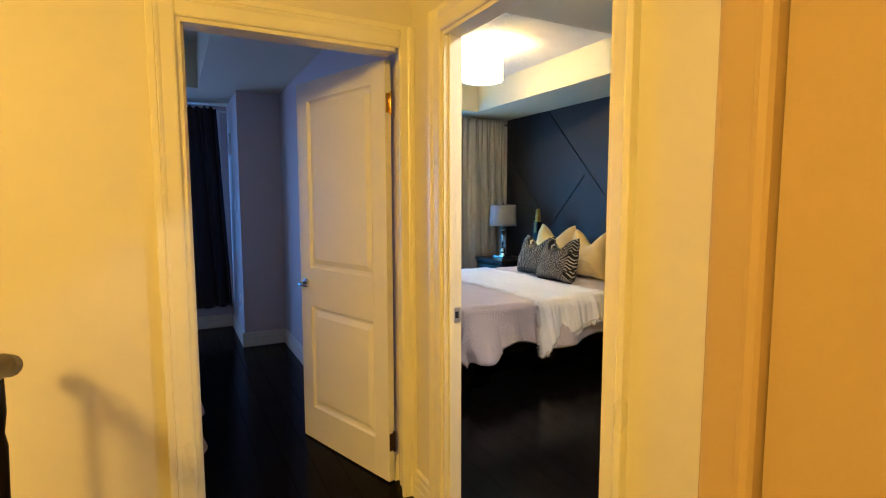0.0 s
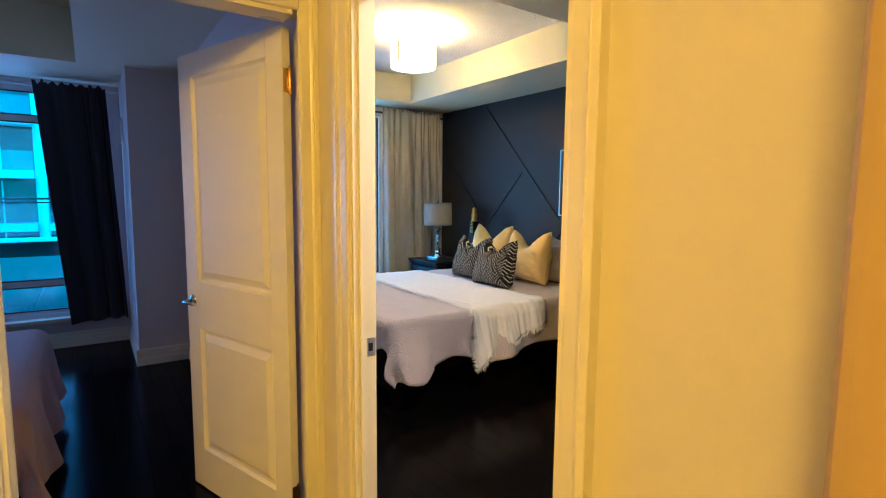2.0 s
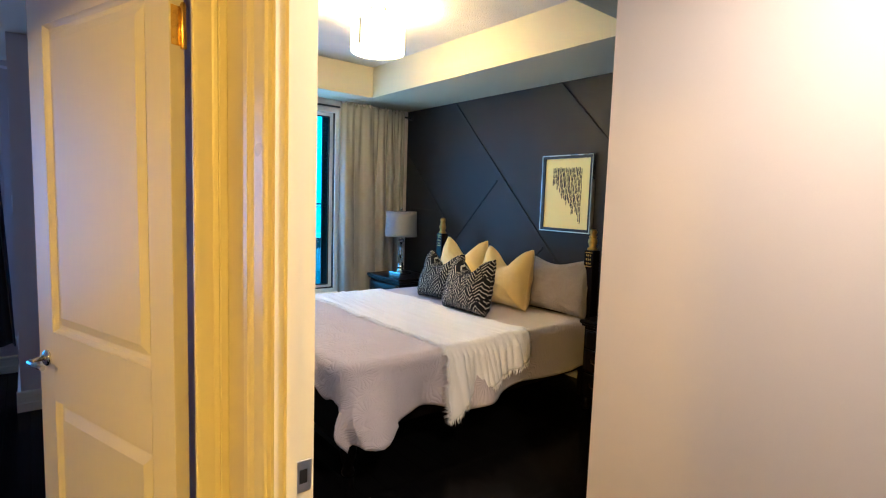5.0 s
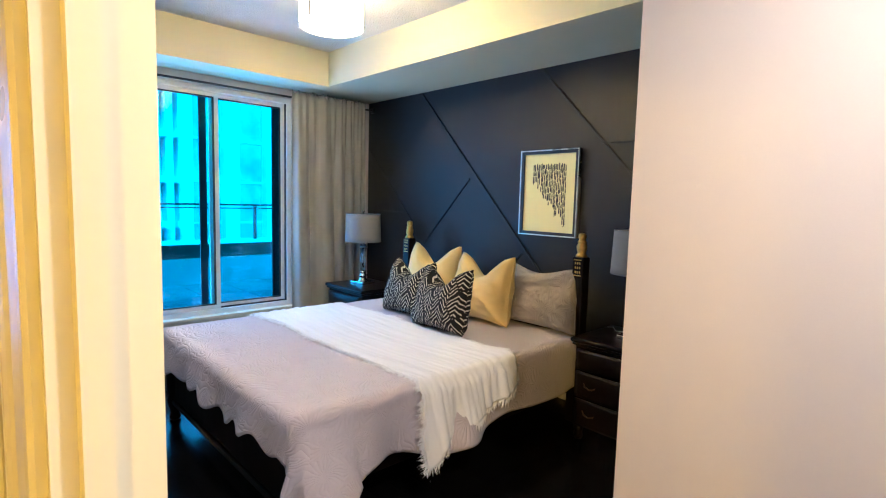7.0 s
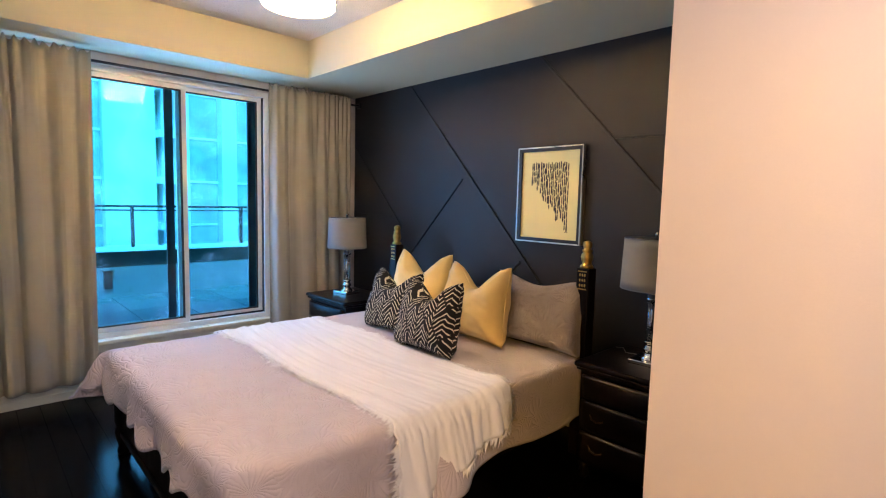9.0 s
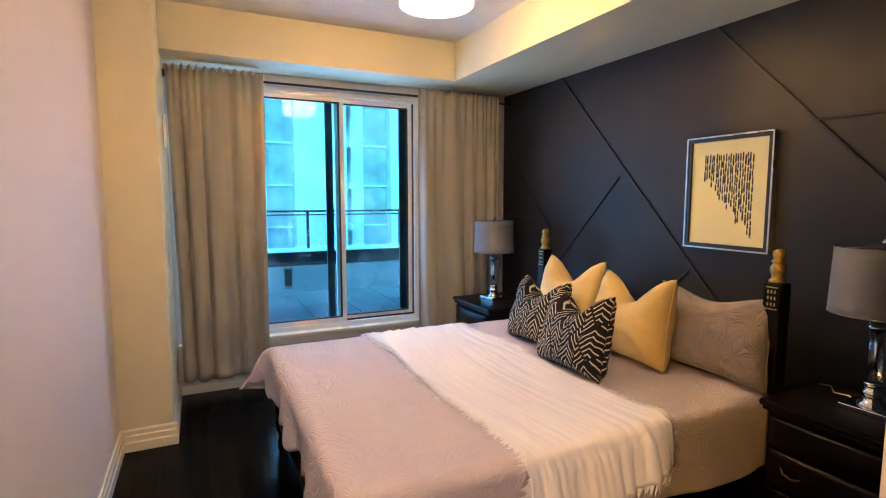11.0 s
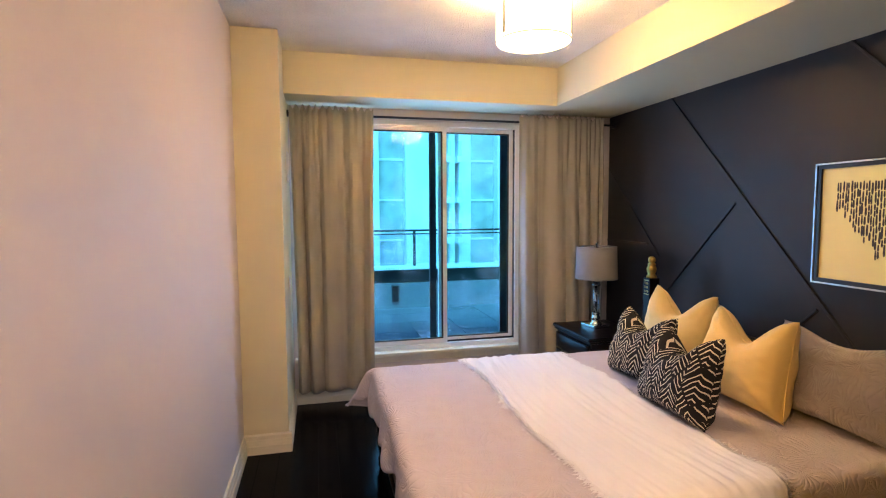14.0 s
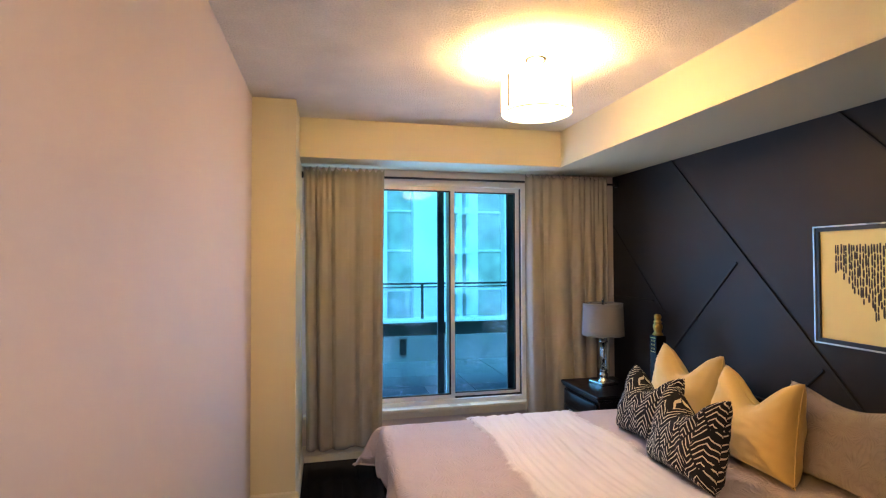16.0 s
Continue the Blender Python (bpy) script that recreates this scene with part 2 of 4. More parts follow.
SHADE_GREY = shade_cloth("grey_linen_shade", (0.23, 0.23, 0.235), through_light=0.15)
SHADE_LIT = shade_cloth("lit_drum_shade", (0.85, 0.80, 0.72), (1.0, 0.80, 0.52), 6.0, 0.4)
CRYSTAL = pane_glass("crystal", 0.22, (0.86, 0.87, 0.88), False)
# Cyan of the daylight is put into the glass tint, which takes out red.
PANE = pane_glass("window_glass", 0.018, (0.40, 0.86, 1.0))
RAIL_GLASS = pane_glass("balustrade_glass", 0.10, (0.55, 0.93, 1.0), False)
PVC = material("window_vinyl", (0.74, 0.73, 0.72), 0.35, grain=120, vary=0.02)
GASKET = material("rubber_gasket", (0.012, 0.012, 0.014), 0.6)
ROD = material("black_rod", (0.03, 0.03, 0.035), 0.4, metal=0.5)
PLASTIC = material("white_plastic", (0.78, 0.77, 0.74), 0.35, vary=0.02)
MAT_BOARD = material("mat_board", (0.80, 0.735, 0.37), 0.8, grain=400, vary=0.02)
BLACK_PAINT = material("black_lacquer", (0.012, 0.012, 0.012), 0.35)
SILVER = material("silver_leaf", (0.72, 0.70, 0.66), 0.28, metal=0.9, vary=0.08)
INK = material("ink_marks", (0.035, 0.03, 0.028), 0.6, vary=0.4, grain=120)
CONCRETE = material("wet_concrete", (0.21, 0.21, 0.21), 0.3, grain=30, vary=0.2, blotch=1.2, bump=0.1)
PAVER = material("wet_pavers", (0.17, 0.17, 0.17), 0.12, grain=25, vary=0.25, blotch=1.0, random_tone=0.2)
FACADE = material("pale_facade", (0.86, 0.87, 0.87), 0.7, grain=4, vary=0.06, blotch=0.2)
BRICKWORK = material("brown_cladding", (0.30, 0.20, 0.18), 0.8, grain=6, vary=0.15, blotch=0.3)
FAR_GLASS = material("far_glass", (0.02, 0.50, 0.42), 0.3, grain=1, vary=0.5, blotch=0.3)
DARK_GLASS = material("shaded_far_glass", (0.10, 0.12, 0.14), 0.15, grain=1, vary=0.5, blotch=0.3)
ASPHALT = material("street", (0.05, 0.05, 0.05), 0.8, grain=5, vary=0.2)


# ---- mesh tools ----
def box(bm, x0, x1, y0, y1, z0, z1, bevel=0.0):
    m = Matrix.LocRotScale(((x0 + x1) / 2, (y0 + y1) / 2, (z0 + z1) / 2), None, (abs(x1 - x0), abs(y1 - y0), abs(z1 - z0)))
    made = bmesh.ops.create_cube(bm, size=1, matrix=m)["verts"]
    if bevel:
        edges = list({e for v in made for e in v.link_edges})
        bmesh.ops.bevel(bm, geom=edges, offset=bevel, segments=2, affect="EDGES", profile=0.5)
    return bm


def boxes(*items, bevel=0.0):
    bm = bmesh.new()
    for it in items:
        box(bm, *it, bevel=bevel)
    return bm


def lathe(profile, segments=20, centre=(0, 0, 0), bm=None):
    """A turned body: profile of (radius, height) from bottom to top."""
    bm = bm or bmesh.new()
    rings = []
    for r, z in profile:
        rings.append([bm.verts.new((centre[0] + max(r, 1e-4) * math.cos(2 * math.pi * k / segments), centre[1] + max(r, 1e-4) * math.sin(2 * math.pi * k / segments), centre[2] + z)) for k in range(segments)])
    for a, b in zip(rings, rings[1:]):
        for k in range(segments):
            f = bm.faces.new((a[k], a[(k + 1) % segments], b[(k + 1) % segments], b[k]))
            f.smooth = True
    bm.faces.new(rings[0][::-1])
    bm.faces.new(rings[-1])
    return bm


def moulding(start, end, across, out, profile, bm=None):
    """A strip from start to end; profile points are (distance along across, distance along out)."""
    bm = bm or bmesh.new()
    s, e, a, o = Vector(start), Vector(end), Vector(across), Vector(out)
    ends = [[bm.verts.new(p + a * u + o * v) for u, v in profile] for p in (s, e)]
    k = len(profile)
    for i in range(k):
        bm.faces.new((ends[0][i], ends[0][(i + 1) % k], ends[1][(i + 1) % k], ends[1][i]))
    bm.faces.new(ends[0][::-1])
    bm.faces.new(ends[1])
    bmesh.ops.recalc_face_normals(bm, faces=bm.faces)
    return bm


def tube(points, radius, bm=None, sides=8):
    bm = bm or bmesh.new()
    pts = [Vector(p) for p in points]
    rings = []
    for i, p in enumerate(pts):
        d = (pts[min(i + 1, len(pts) - 1)] - pts[max(i - 1, 0)]).normalized()
        side = d.cross(Vector((0, 0, 1)) if abs(d.z) < 0.9 else Vector((1, 0, 0))).normalized()
        up = side.cross(d)
        rings.append([bm.verts.new(p + radius * (side * math.cos(2 * math.pi * k / sides) + up * math.sin(2 * math.pi * k / sides))) for k in range(sides)])
    for a, b in zip(rings, rings[1:]):
        for k in range(sides):
            f = bm.faces.new((a[k], a[(k + 1) % sides], b[(k + 1) % sides], b[k]))
            f.smooth = True
    bm.faces.new(rings[0][::-1])
    bm.faces.new(rings[-1])
    bmesh.ops.recalc_face_normals(bm, faces=bm.faces)
    return bm


def grid(nu, nv, place):
    """A sheet of quads, place(u, v) with u and v from 0 to 1."""
    bm = bmesh.new()
    vs = [[bm.verts.new(place(i / nu, j / nv)) for j in range(nv + 1)] for i in range(nu + 1)]
    for i in range(nu):
        for j in range(nv):
            f = bm.faces.new((vs[i][j], vs[i + 1][j], vs[i + 1][j + 1], vs[i][j + 1]))
            f.smooth = True
    return bm


def mesh_of(bm, name, mat):
    data = bpy.data.meshes.new(name)
    bm.to_mesh(data)
    bm.free()
    data.materials.append(mat)
    return data


def thing(name, label, category, at=(0, 0, 0), turn=0.0, group="", kind=""):
    ob = new(name)
    ob.empty_display_size = 0.1
    ob.matrix_world = pose(*at, 0, 0, turn)
    return tagged(ob, label, category, group, kind)


def part(name, bm, mat, parent=None, label=""):
    ob = new(name, mesh_of(bm, name, mat))
    if parent:
        ob.parent = parent
    return tagged(ob, label)


def solid(name, bm, mat, label, category, group="", kind=""):
    """A thing that is one mesh."""
    return tagged(new(name, mesh_of(bm, name, mat)), label, category, group, kind)


def thick(ob, depth, offset=0.0):
    mod = ob.modifiers.new("cloth thickness", "SOLIDIFY")
    mod.thickness, mod.offset = depth, offset
    return ob


def setting(name, bm, mat, label, category="wall"):
    return solid(name, bm, mat, label, category, kind="structure")


# ---- walls, ceilings, columns ----
WEST, EAST, GLAZED = 1.105, 4.338, 6.03
FLAT, DROP = 2.82, 2.51
setting("wall_hall_north", boxes((-2.7, 0.145, 2.06, 2.16, 0, 2.8), (0.145, 1.055, 2.06, 2.16, 2.05, 2.8), (1.055, 1.075, 2.06, 2.16, 0, 2.8)), HALL_WALL, "cream painted hall wall with a bedroom doorway")
setting("wall_bedroom_door", boxes((1.075, 1.15, 0.355, 0.865, 0, 2.82), (1.075, 1.15, 0.865, 1.77, 2.05, 2.82), (1.075, 1.15, 1.77, 2.16, 0, 2.82)), HALL_WALL, "cream painted wall with the main bedroom doorway")
setting("wall_hall_stub", boxes((0.75, 1.80, 0.255, 0.355, 0, 2.6)), HALL_TAN, "tan wall end in the hall")
setting("wall_hall_closet", boxes((0.742, 0.749, -1.7, 0.283, 0, 2.6), (0.749, 0.80, -1.7, 0.255, 0, 2.6)), HALL_TAN, "tan hall side face beside the wall end")
setting("wall_hall_east", boxes((1.70, 1.80, -1.7, 0.255, 0, 2.8)), HALL_WALL, "cream painted hall side wall")
setting("wall_hall_south", boxes((-2.7, 1.80, -1.8, -1.7, 0, 2.8)), HALL_WALL, "cream painted hall end wall")
setting("wall_hall_west", boxes((-2.8, -2.7, -1.8, 6.2, 0, 2.8)), HALL_WALL, "cream painted outer hall wall")
setting("wall_partition", boxes((1.05, WEST, 2.16, 6.2, 0, FLAT)), WALL, "pale painted wall between the two bedrooms")
# Shares the lamp-yellow bulkhead colour instead of the wall's.
setting("column_1", boxes((WEST, 1.395, 5.165, 6.2, 0, FLAT)), SMOOTH_CEILING, "column beside the bedroom window, lamp yellow in its colour", "column")
setting("column_2", boxes((0.665, 1.05, 5.07, 6.2, 0, 2.6)), WALL, "pale painted column beside the second bedroom window", "column")
setting("wall_east", boxes((EAST, EAST + 0.12, 1.95, 6.2, 0, FLAT)), SLATE, "slate grey feature wall behind the bed")
setting("wall_closet", boxes((2.525, 2.625, 0.53, 2.045, 0, FLAT)), WALL, "white painted closet wall beside the bedroom entry")
# Face is never in view; slate instead of white keeps bounce off the bed side.
setting("wall_return", boxes((2.625, EAST, 1.945, 2.045, 0, FLAT)), SLATE, "unseen return wall beside the nightstand, slate to cut bounce light")
setting("wall_south", boxes((1.15, 2.525, 0.53, 0.63, 0, FLAT)), WALL, "white painted wall behind the bedroom door")
setting("wall_north_bedroom", boxes((1.40, 1.45, GLAZED, 6.2, 0, FLAT), (3.43, EAST, GLAZED, 6.2, 0, FLAT), (1.45, 3.43, GLAZED, 6.2, 0, 0.36), (1.45, 3.43, GLAZED, 6.2, 2.42, FLAT)), WALL, "pale painted window wall of the bedroom")
setting("wall_north_second", boxes((-2.7, -2.1, GLAZED, 6.2, 0, 2.8), (0.60, 0.665, GLAZED, 6.2, 0, 2.8), (-2.1, 0.60, GLAZED, 6.2, 0, 0.25), (-2.1, 0.60, GLAZED, 6.2, 2.37, 2.8)), WALL, "pale painted window wall of the second bedroom")
setting("ceiling", boxes((1.0, EAST + 0.12, 0.2, 6.2, FLAT, FLAT + 0.1)), CEILING, "stippled white bedroom ceiling", "ceiling")
for piece in ((WEST, EAST, 5.61, GLAZED, DROP, FLAT), (3.587, EAST, 2.045, 5.61, DROP, FLAT), (1.15, 2.525, 0.63, 2.045, DROP, FLAT), (WEST, 3.587, 2.16, 2.58, DROP, FLAT), (2.525, 3.587, 2.045, 2.16, DROP, FLAT)):
    setting("bulkhead", boxes(piece), SMOOTH_CEILING, "smooth white dropped bulkhead under the ceiling", "ceiling")
setting("ceiling_second", boxes((-2.8, 1.05, 2.16, 6.2, 2.80, 2.9)), SMOOTH_CEILING, "white ceiling of the second bedroom", "ceiling")
for piece in ((0.355, 1.05, 2.16, 5.13, 2.40, 2.80), (-2.7, 1.05, 5.13, GLAZED, 2.40, 2.80)):
    setting("bulkhead", boxes(piece), SMOOTH_CEILING, "smooth white bulkhead in the second bedroom", "ceiling")
setting("ceiling_hall", boxes((-2.8, 1.80, -1.8, 0.41, 2.60, 2.7), (-2.8, 1.075, 0.41, 2.06, 2.60, 2.7)), SMOOTH_CEILING, "white hall ceiling", "ceiling")
FLOOR = setting("floor", boxes((-2.8, EAST + 0.12, -1.8, 6.2, -0.12, -0.012)), GROOVE, "black-stained plank floor with a low sheen", "floor")

BASE = [(0, 0), (0, 0.022), (0.055, 0.022), (0.062, 0.017), (0.095, 0.017), (0.102, 0.012), (0.125, 0.012), (0.135, 0.004), (0.135, 0)]


def baseboard(start, end, out):
    return setting("baseboard", moulding((*start, 0), (*end, 0), (0, 0, 1), (*out, 0), BASE), TRIM, "white stepped baseboard", "baseboard")


baseboard((WEST, 2.20), (WEST, 5.143), (1, 0))
baseboard((WEST, 5.165), (1.417, 5.165), (0, -1))
baseboard((1.395, 5.165), (1.395, GLAZED - 0.022), (1, 0))
baseboard((1.395, GLAZED), (EAST, GLAZED), (0, -1))
baseboard((2.525, 0.63), (2.525, 2.067), (-1, 0))
baseboard((2.525, 2.045), (EAST, 2.045), (0, 1))
baseboard((EAST, 2.067), (EAST, GLAZED - 0.022), (-1, 0))
baseboard((1.05, 2.20), (1.05, 5.048), (-1, 0))
baseboard((1.05, 5.07), (0.643, 5.07), (0, -1))
baseboard((0.665, 5.07), (0.665, GLAZED - 0.022), (-1, 0))
baseboard((-2.7, GLAZED), (0.643, GLAZED), (0, -1))
baseboard((1.075, 1.865), (1.075, 2.038), (-1, 0))
baseboard((-2.7, 2.06), (0.05, 2.06), (0, -1))
baseboard((1.075, 0.355), (1.075, 0.792), (-1, 0))

CASE = [(0, 0), (0, 0.010), (0.005, 0.014), (0.012, 0.0155), (0.030, 0.0165), (0.050, 0.018), (0.056, 0.021), (0.064, 0.0235), (0.067, 0.0215), (0.070, 0.0240), (0.090, 0.0240), (0.092, 0.0225), (0.092, 0)]


def door_frame(name, label, wide, along, out, corner, head, depth, slim=1.0, slim_first=1.0, reveal=0.0):
    """Jambs, stops and moulded casing round an opening that starts at corner and runs along for wide metres."""
    c, a, o = Vector((*corner, 0)), Vector((*along, 0)), Vector((*out, 0))
    z = Vector((0, 0, 1))
    fr = thing(name, label, "door frame", kind="structure")
    part("casing", moulding(c, c + z * (head + 0.092), -a * slim_first, o, CASE), TRIM, fr)
    part("casing", moulding(c + a * wide, c + a * wide + z * (head + 0.092), a * slim, o, CASE), TRIM, fr)
    part("casing", moulding(c + z * head, c + z * head + a * wide, z, o, CASE), TRIM, fr)
    flat = [(0, 0), (0.016, 0), (0.016, depth + 0.004), (0, depth + 0.004)]
    part("jamb", moulding(c + o * 0.003, c + o * 0.003 + z * head, a, -o, flat), TRIM, fr)
    part("jamb", moulding(c + o * 0.003 + a * (wide + reveal), c + o * 0.003 + a * (wide + reveal) + z * head, -a, -o, flat), TRIM, fr)
    part("head_jamb", moulding(c + o * 0.003 + z * head + a * 0.016, c + o * 0.003 + z * head + a * (wide - 0.016), -z, -o, flat), TRIM, fr)
    stop = [(0.016, depth * 0.2), (0.027, depth * 0.22), (0.027, depth * 0.5), (0.016, depth * 0.52)]
    part("stop", moulding(c, c + z * (head - 0.016), a, -o, stop), TRIM, fr)
    part("stop", moulding(c + a * (wide + reveal), c + a * (wide + reveal) + z * (head - 0.016), -a, -o, stop), TRIM, fr)
    return fr


FRAME_2 = door_frame("door_frame_2", "moulded white casing round the second bedroom doorway", 0.863, (1, 0), (0, -1), (0.145, 2.06), 2.05, 0.10, 0.727, 1.0, 0.046)
FRAME_1 = door_frame("door_frame_1", "moulded white casing round the main bedroom doorway", 0.905, (0, 1), (-1, 0), (1.075, 0.865), 2.05, 0.075, 1.0, 0.76)


def strike_plate(parent, m):
    pl = part("strike_plate", boxes((-0.018, 0.018, 0, 0.003, -0.032, 0.032), bevel=0.001), STEEL, parent, "satin steel strike plate")
    pl.matrix_local = m
    part("latch_hole", boxes((-0.009, 0.007, -0.002, 0.0035, -0.014, 0.014)), BLACK_PAINT, pl)
    return pl


strike_plate(FRAME_1, pose(1.128, 1.754, 0.92, 0, 0, 180) @ pose(0, 0.0, 0))
strike_plate(FRAME_2, pose(0.161, 2.135, 0.99, 0, 0, -90))
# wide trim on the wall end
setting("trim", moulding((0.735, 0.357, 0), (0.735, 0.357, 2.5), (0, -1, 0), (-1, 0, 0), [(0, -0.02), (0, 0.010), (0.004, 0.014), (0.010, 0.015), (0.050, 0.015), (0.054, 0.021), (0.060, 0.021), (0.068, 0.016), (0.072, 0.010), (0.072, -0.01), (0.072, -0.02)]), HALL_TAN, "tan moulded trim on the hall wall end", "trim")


# ---- feature wall battens ----
WALL_EAST = bpy.data.objects["wall_east"]


def batten(y0, z0, y1, z1, wide=0.015):
    a, b = Vector((EAST, y0, z0)), Vector((EAST, y1, z1))
    d = (b - a).normalized()
    side = Vector((1, 0, 0)).cross(d)
    ob = part("batten", moulding(a, b, side, (-1, 0, 0), [(-wide / 2, 0), (-wide / 2, 0.009), (-wide / 2 + 0.002, 0.011), (wide / 2 - 0.002, 0.011), (wide / 2, 0.009), (wide / 2, 0)]), SLATE, WALL_EAST)
    return ob


batten(5.147, 2.508, 3.62, 0.88)
batten(4.475, 1.68, 5.20, 0.93)
batten(3.86, 1.075, 4.05, 0.88)
batten(3.744, 2.505, 2.30, 1.00)
batten(3.19, 1.915, 2.06, 1.90)
batten(6.02, 2.03, 5.25, 1.26)
batten(6.02, 1.355, 5.40, 1.35)


# ---- doors ----
def panel_door(name, label, width, height, thickness):
    """Two-panel door: origin at the hinge, leaf along +y, faces at x = 0 and x = thickness."""
    d = thing(name, label, "door", kind="structure")
    st = 0.105
    rails = [(0.0, 0.195), (0.785, 1.005), (1.925, height)]
    zz = [(0.195, 0.785), (1.005, 1.925)]
    part("stile", boxes((0, thickness, 0, st, 0, height), bevel=0.002), DOOR_PAINT, d)
    part("stile", boxes((0, thickness, width - st, width, 0, height), bevel=0.002), DOOR_PAINT, d)
    for a, b in rails:
        part("rail", boxes((0, thickness, st, width - st, a, b)), DOOR_PAINT, d)
    for a, b in zz:
        bm = bmesh.new()
        for face, sign in ((0, 1), (thickness, -1)):
            rings = []
            for inset, deep in ((0, 0.0), (0.003, 0.006), (0.010, 0.014), (0.022, 0.015), (0.028, 0.013), (0.052, 0.003), (0.056, 0.003)):
                x = face + sign * deep
                rings.append([bm.verts.new((x, yy, z)) for yy, z in ((st + inset, a + inset), (width - st - inset, a + inset), (width - st - inset, b - inset), (st + inset, b - inset))])
            for r0, r1 in zip(rings, rings[1:]):
                for k in range(4):
                    bm.faces.new((r0[k], r0[(k + 1) % 4], r1[(k + 1) % 4], r1[k]))
            bm.faces.new(rings[-1])
        bmesh.ops.recalc_face_normals(bm, faces=bm.faces)
        part("panel", bm, DOOR_PAINT, d)
    return d


door = panel_door("door_2", "white two-panel door standing open into the room", 0.775, 2.025, 0.036)
door.matrix_world = pose(0.992, 2.185, 0.010, 0, 0, 18.4)


def lever(parent, y, z, face, sign):
    rose = part("rosette", lathe([(0.026, 0), (0.026, 0.005), (0.020, 0.010), (0.010, 0.012)]), CHROME, parent, "chrome rosette")
    rose.matrix_local = pose(face, y, z, 0, 90 * sign, 0)
    part("lever", tube([(0, 0, 0.010), (0, 0, 0.045), (0, -0.012, 0.053), (0, -0.05, 0.055), (0, -0.105, 0.052)], 0.008), CHROME, rose, "chrome lever handle")
    return rose


lever(door, 0.715, 0.915, 0.0, -1)
lever(door, 0.715, 0.915, 0.036, 1)
for z, mt in ((1.83, BRASS), (0.20, BRONZE)):
    hg = part("hinge", boxes((0.004, 0.030, -0.002, 0.0005, z - 0.044, z + 0.044)), mt, door, "brass butt hinge")
    screws = bmesh.new()
    for dz in (-0.028, 0.0, 0.028):
        bmesh.ops.create_uvsphere(screws, u_segments=10, v_segments=6, radius=1, matrix=pose(0.011 + 0.005 * (dz == 0), -0.002, z + dz) @ Matrix.Diagonal((0.0035, 0.0012, 0.0035, 1)))
    part("screw", screws, mt, hg)
    part("pin", lathe([(0.006, -0.05), (0.007, -0.048), (0.0065, 0.048), (0.004, 0.054)], 12, (0.030, -0.006, z)), mt, hg)


# ---- windows ----
def rect_frame(bm, x0, x1, y0, y1, z0, z1, w):
    box(bm, x0, x1, y0, y1, z0, z0 + w)
    box(bm, x0, x1, y0, y1, z1 - w, z1)
    box(bm, x0, x0 + w, y0, y1, z0 + w, z1 - w)
    box(bm, x1 - w, x1, y0, y1, z0 + w, z1 - w)
    return bm


def sash(win, x0, x1, y, z0, z1, w=0.036):
    s = part("sash", rect_frame(bmesh.new(), x0, x1, y, y + 0.030, z0, z1, w), PVC, win, "white vinyl sash")
    part("gasket", rect_frame(bmesh.new(), x0 + w, x1 - w, y + 0.004, y + 0.026, z0 + w, z1 - w, 0.012), GASKET, s)
    p = part("pane", boxes((x0 + w + 0.006, x1 - w - 0.006, y + 0.012, y + 0.017, z0 + w + 0.006, z1 - w - 0.006)), PANE, s, "rain-spotted glass pane, tinted to make the daylight cyan")
    p.visible_shadow = False
    return s


win = thing("window_1", "white vinyl sliding window with rain-spotted panes", "window", kind="structure")
part("window_frame", rect_frame(bmesh.new(), 1.45, 3.43, 6.045, 6.15, 0.40, 2.42, 0.042), PVC, win)
sash(win, 2.675, 3.385, 6.100, 0.445, 2.376)
sash(win, 2.035, 2.745, 6.062, 0.445, 2.376)
sash(win, 1.495, 2.075, 6.100, 0.445, 2.376)
part("track", boxes((1.495, 3.385, 6.085, 6.098, 0.442, 0.456)), GASKET, win)
part("pull", tube([(2.062, 6.060, 1.30), (2.062, 6.045, 1.29), (2.062, 6.040, 1.22), (2.062, 6.045, 1.15), (2.062, 6.060, 1.14)], 0.007), PLASTIC, win, "white pull handle")
part("window_sill", boxes((1.41, 3.50, 5.965, 6.06, 0.372, 0.404), bevel=0.006), TRIM, win, "white painted sill")
part("apron", boxes((1.43, 3.47, 6.008, 6.03, 0.31, 0.372), bevel=0.004), TRIM, win)
part("outer_stile", boxes((2.600, 2.662, 6.135, 6.148, 0.45, 2.37)), GASKET, win, "dark outer stile")
part("outer_stile", boxes((3.275, 3.345, 6.135, 6.148, 0.45, 2.37)), GASKET, win, "dark outer stile")
part("side_jamb", boxes((3.385, 3.40, 6.060, 6.098, 0.445, 2.376)), GASKET, win)

win2 = thing("window_2", "tall window with white frame and transoms", "window", kind="structure")
part("window_frame", rect_frame(bmesh.new(), -2.1, 0.60, 6.06, 6.15, 0.27, 2.37, 0.05), PVC, win2)
for a, b in ((-2.05, -1.20), (-1.20, -0.35), (-0.35, 0.55)):
    for z0, z1 in ((0.32, 0.60), (0.60, 2.06), (2.06, 2.32)):
        sash(win2, a, b, 6.08, z0, z1, 0.026)
part("window_sill", boxes((-2.2, 0.64, 5.96, 6.07, 0.25, 0.285), bevel=0.005), TRIM, win2, "white painted sill")


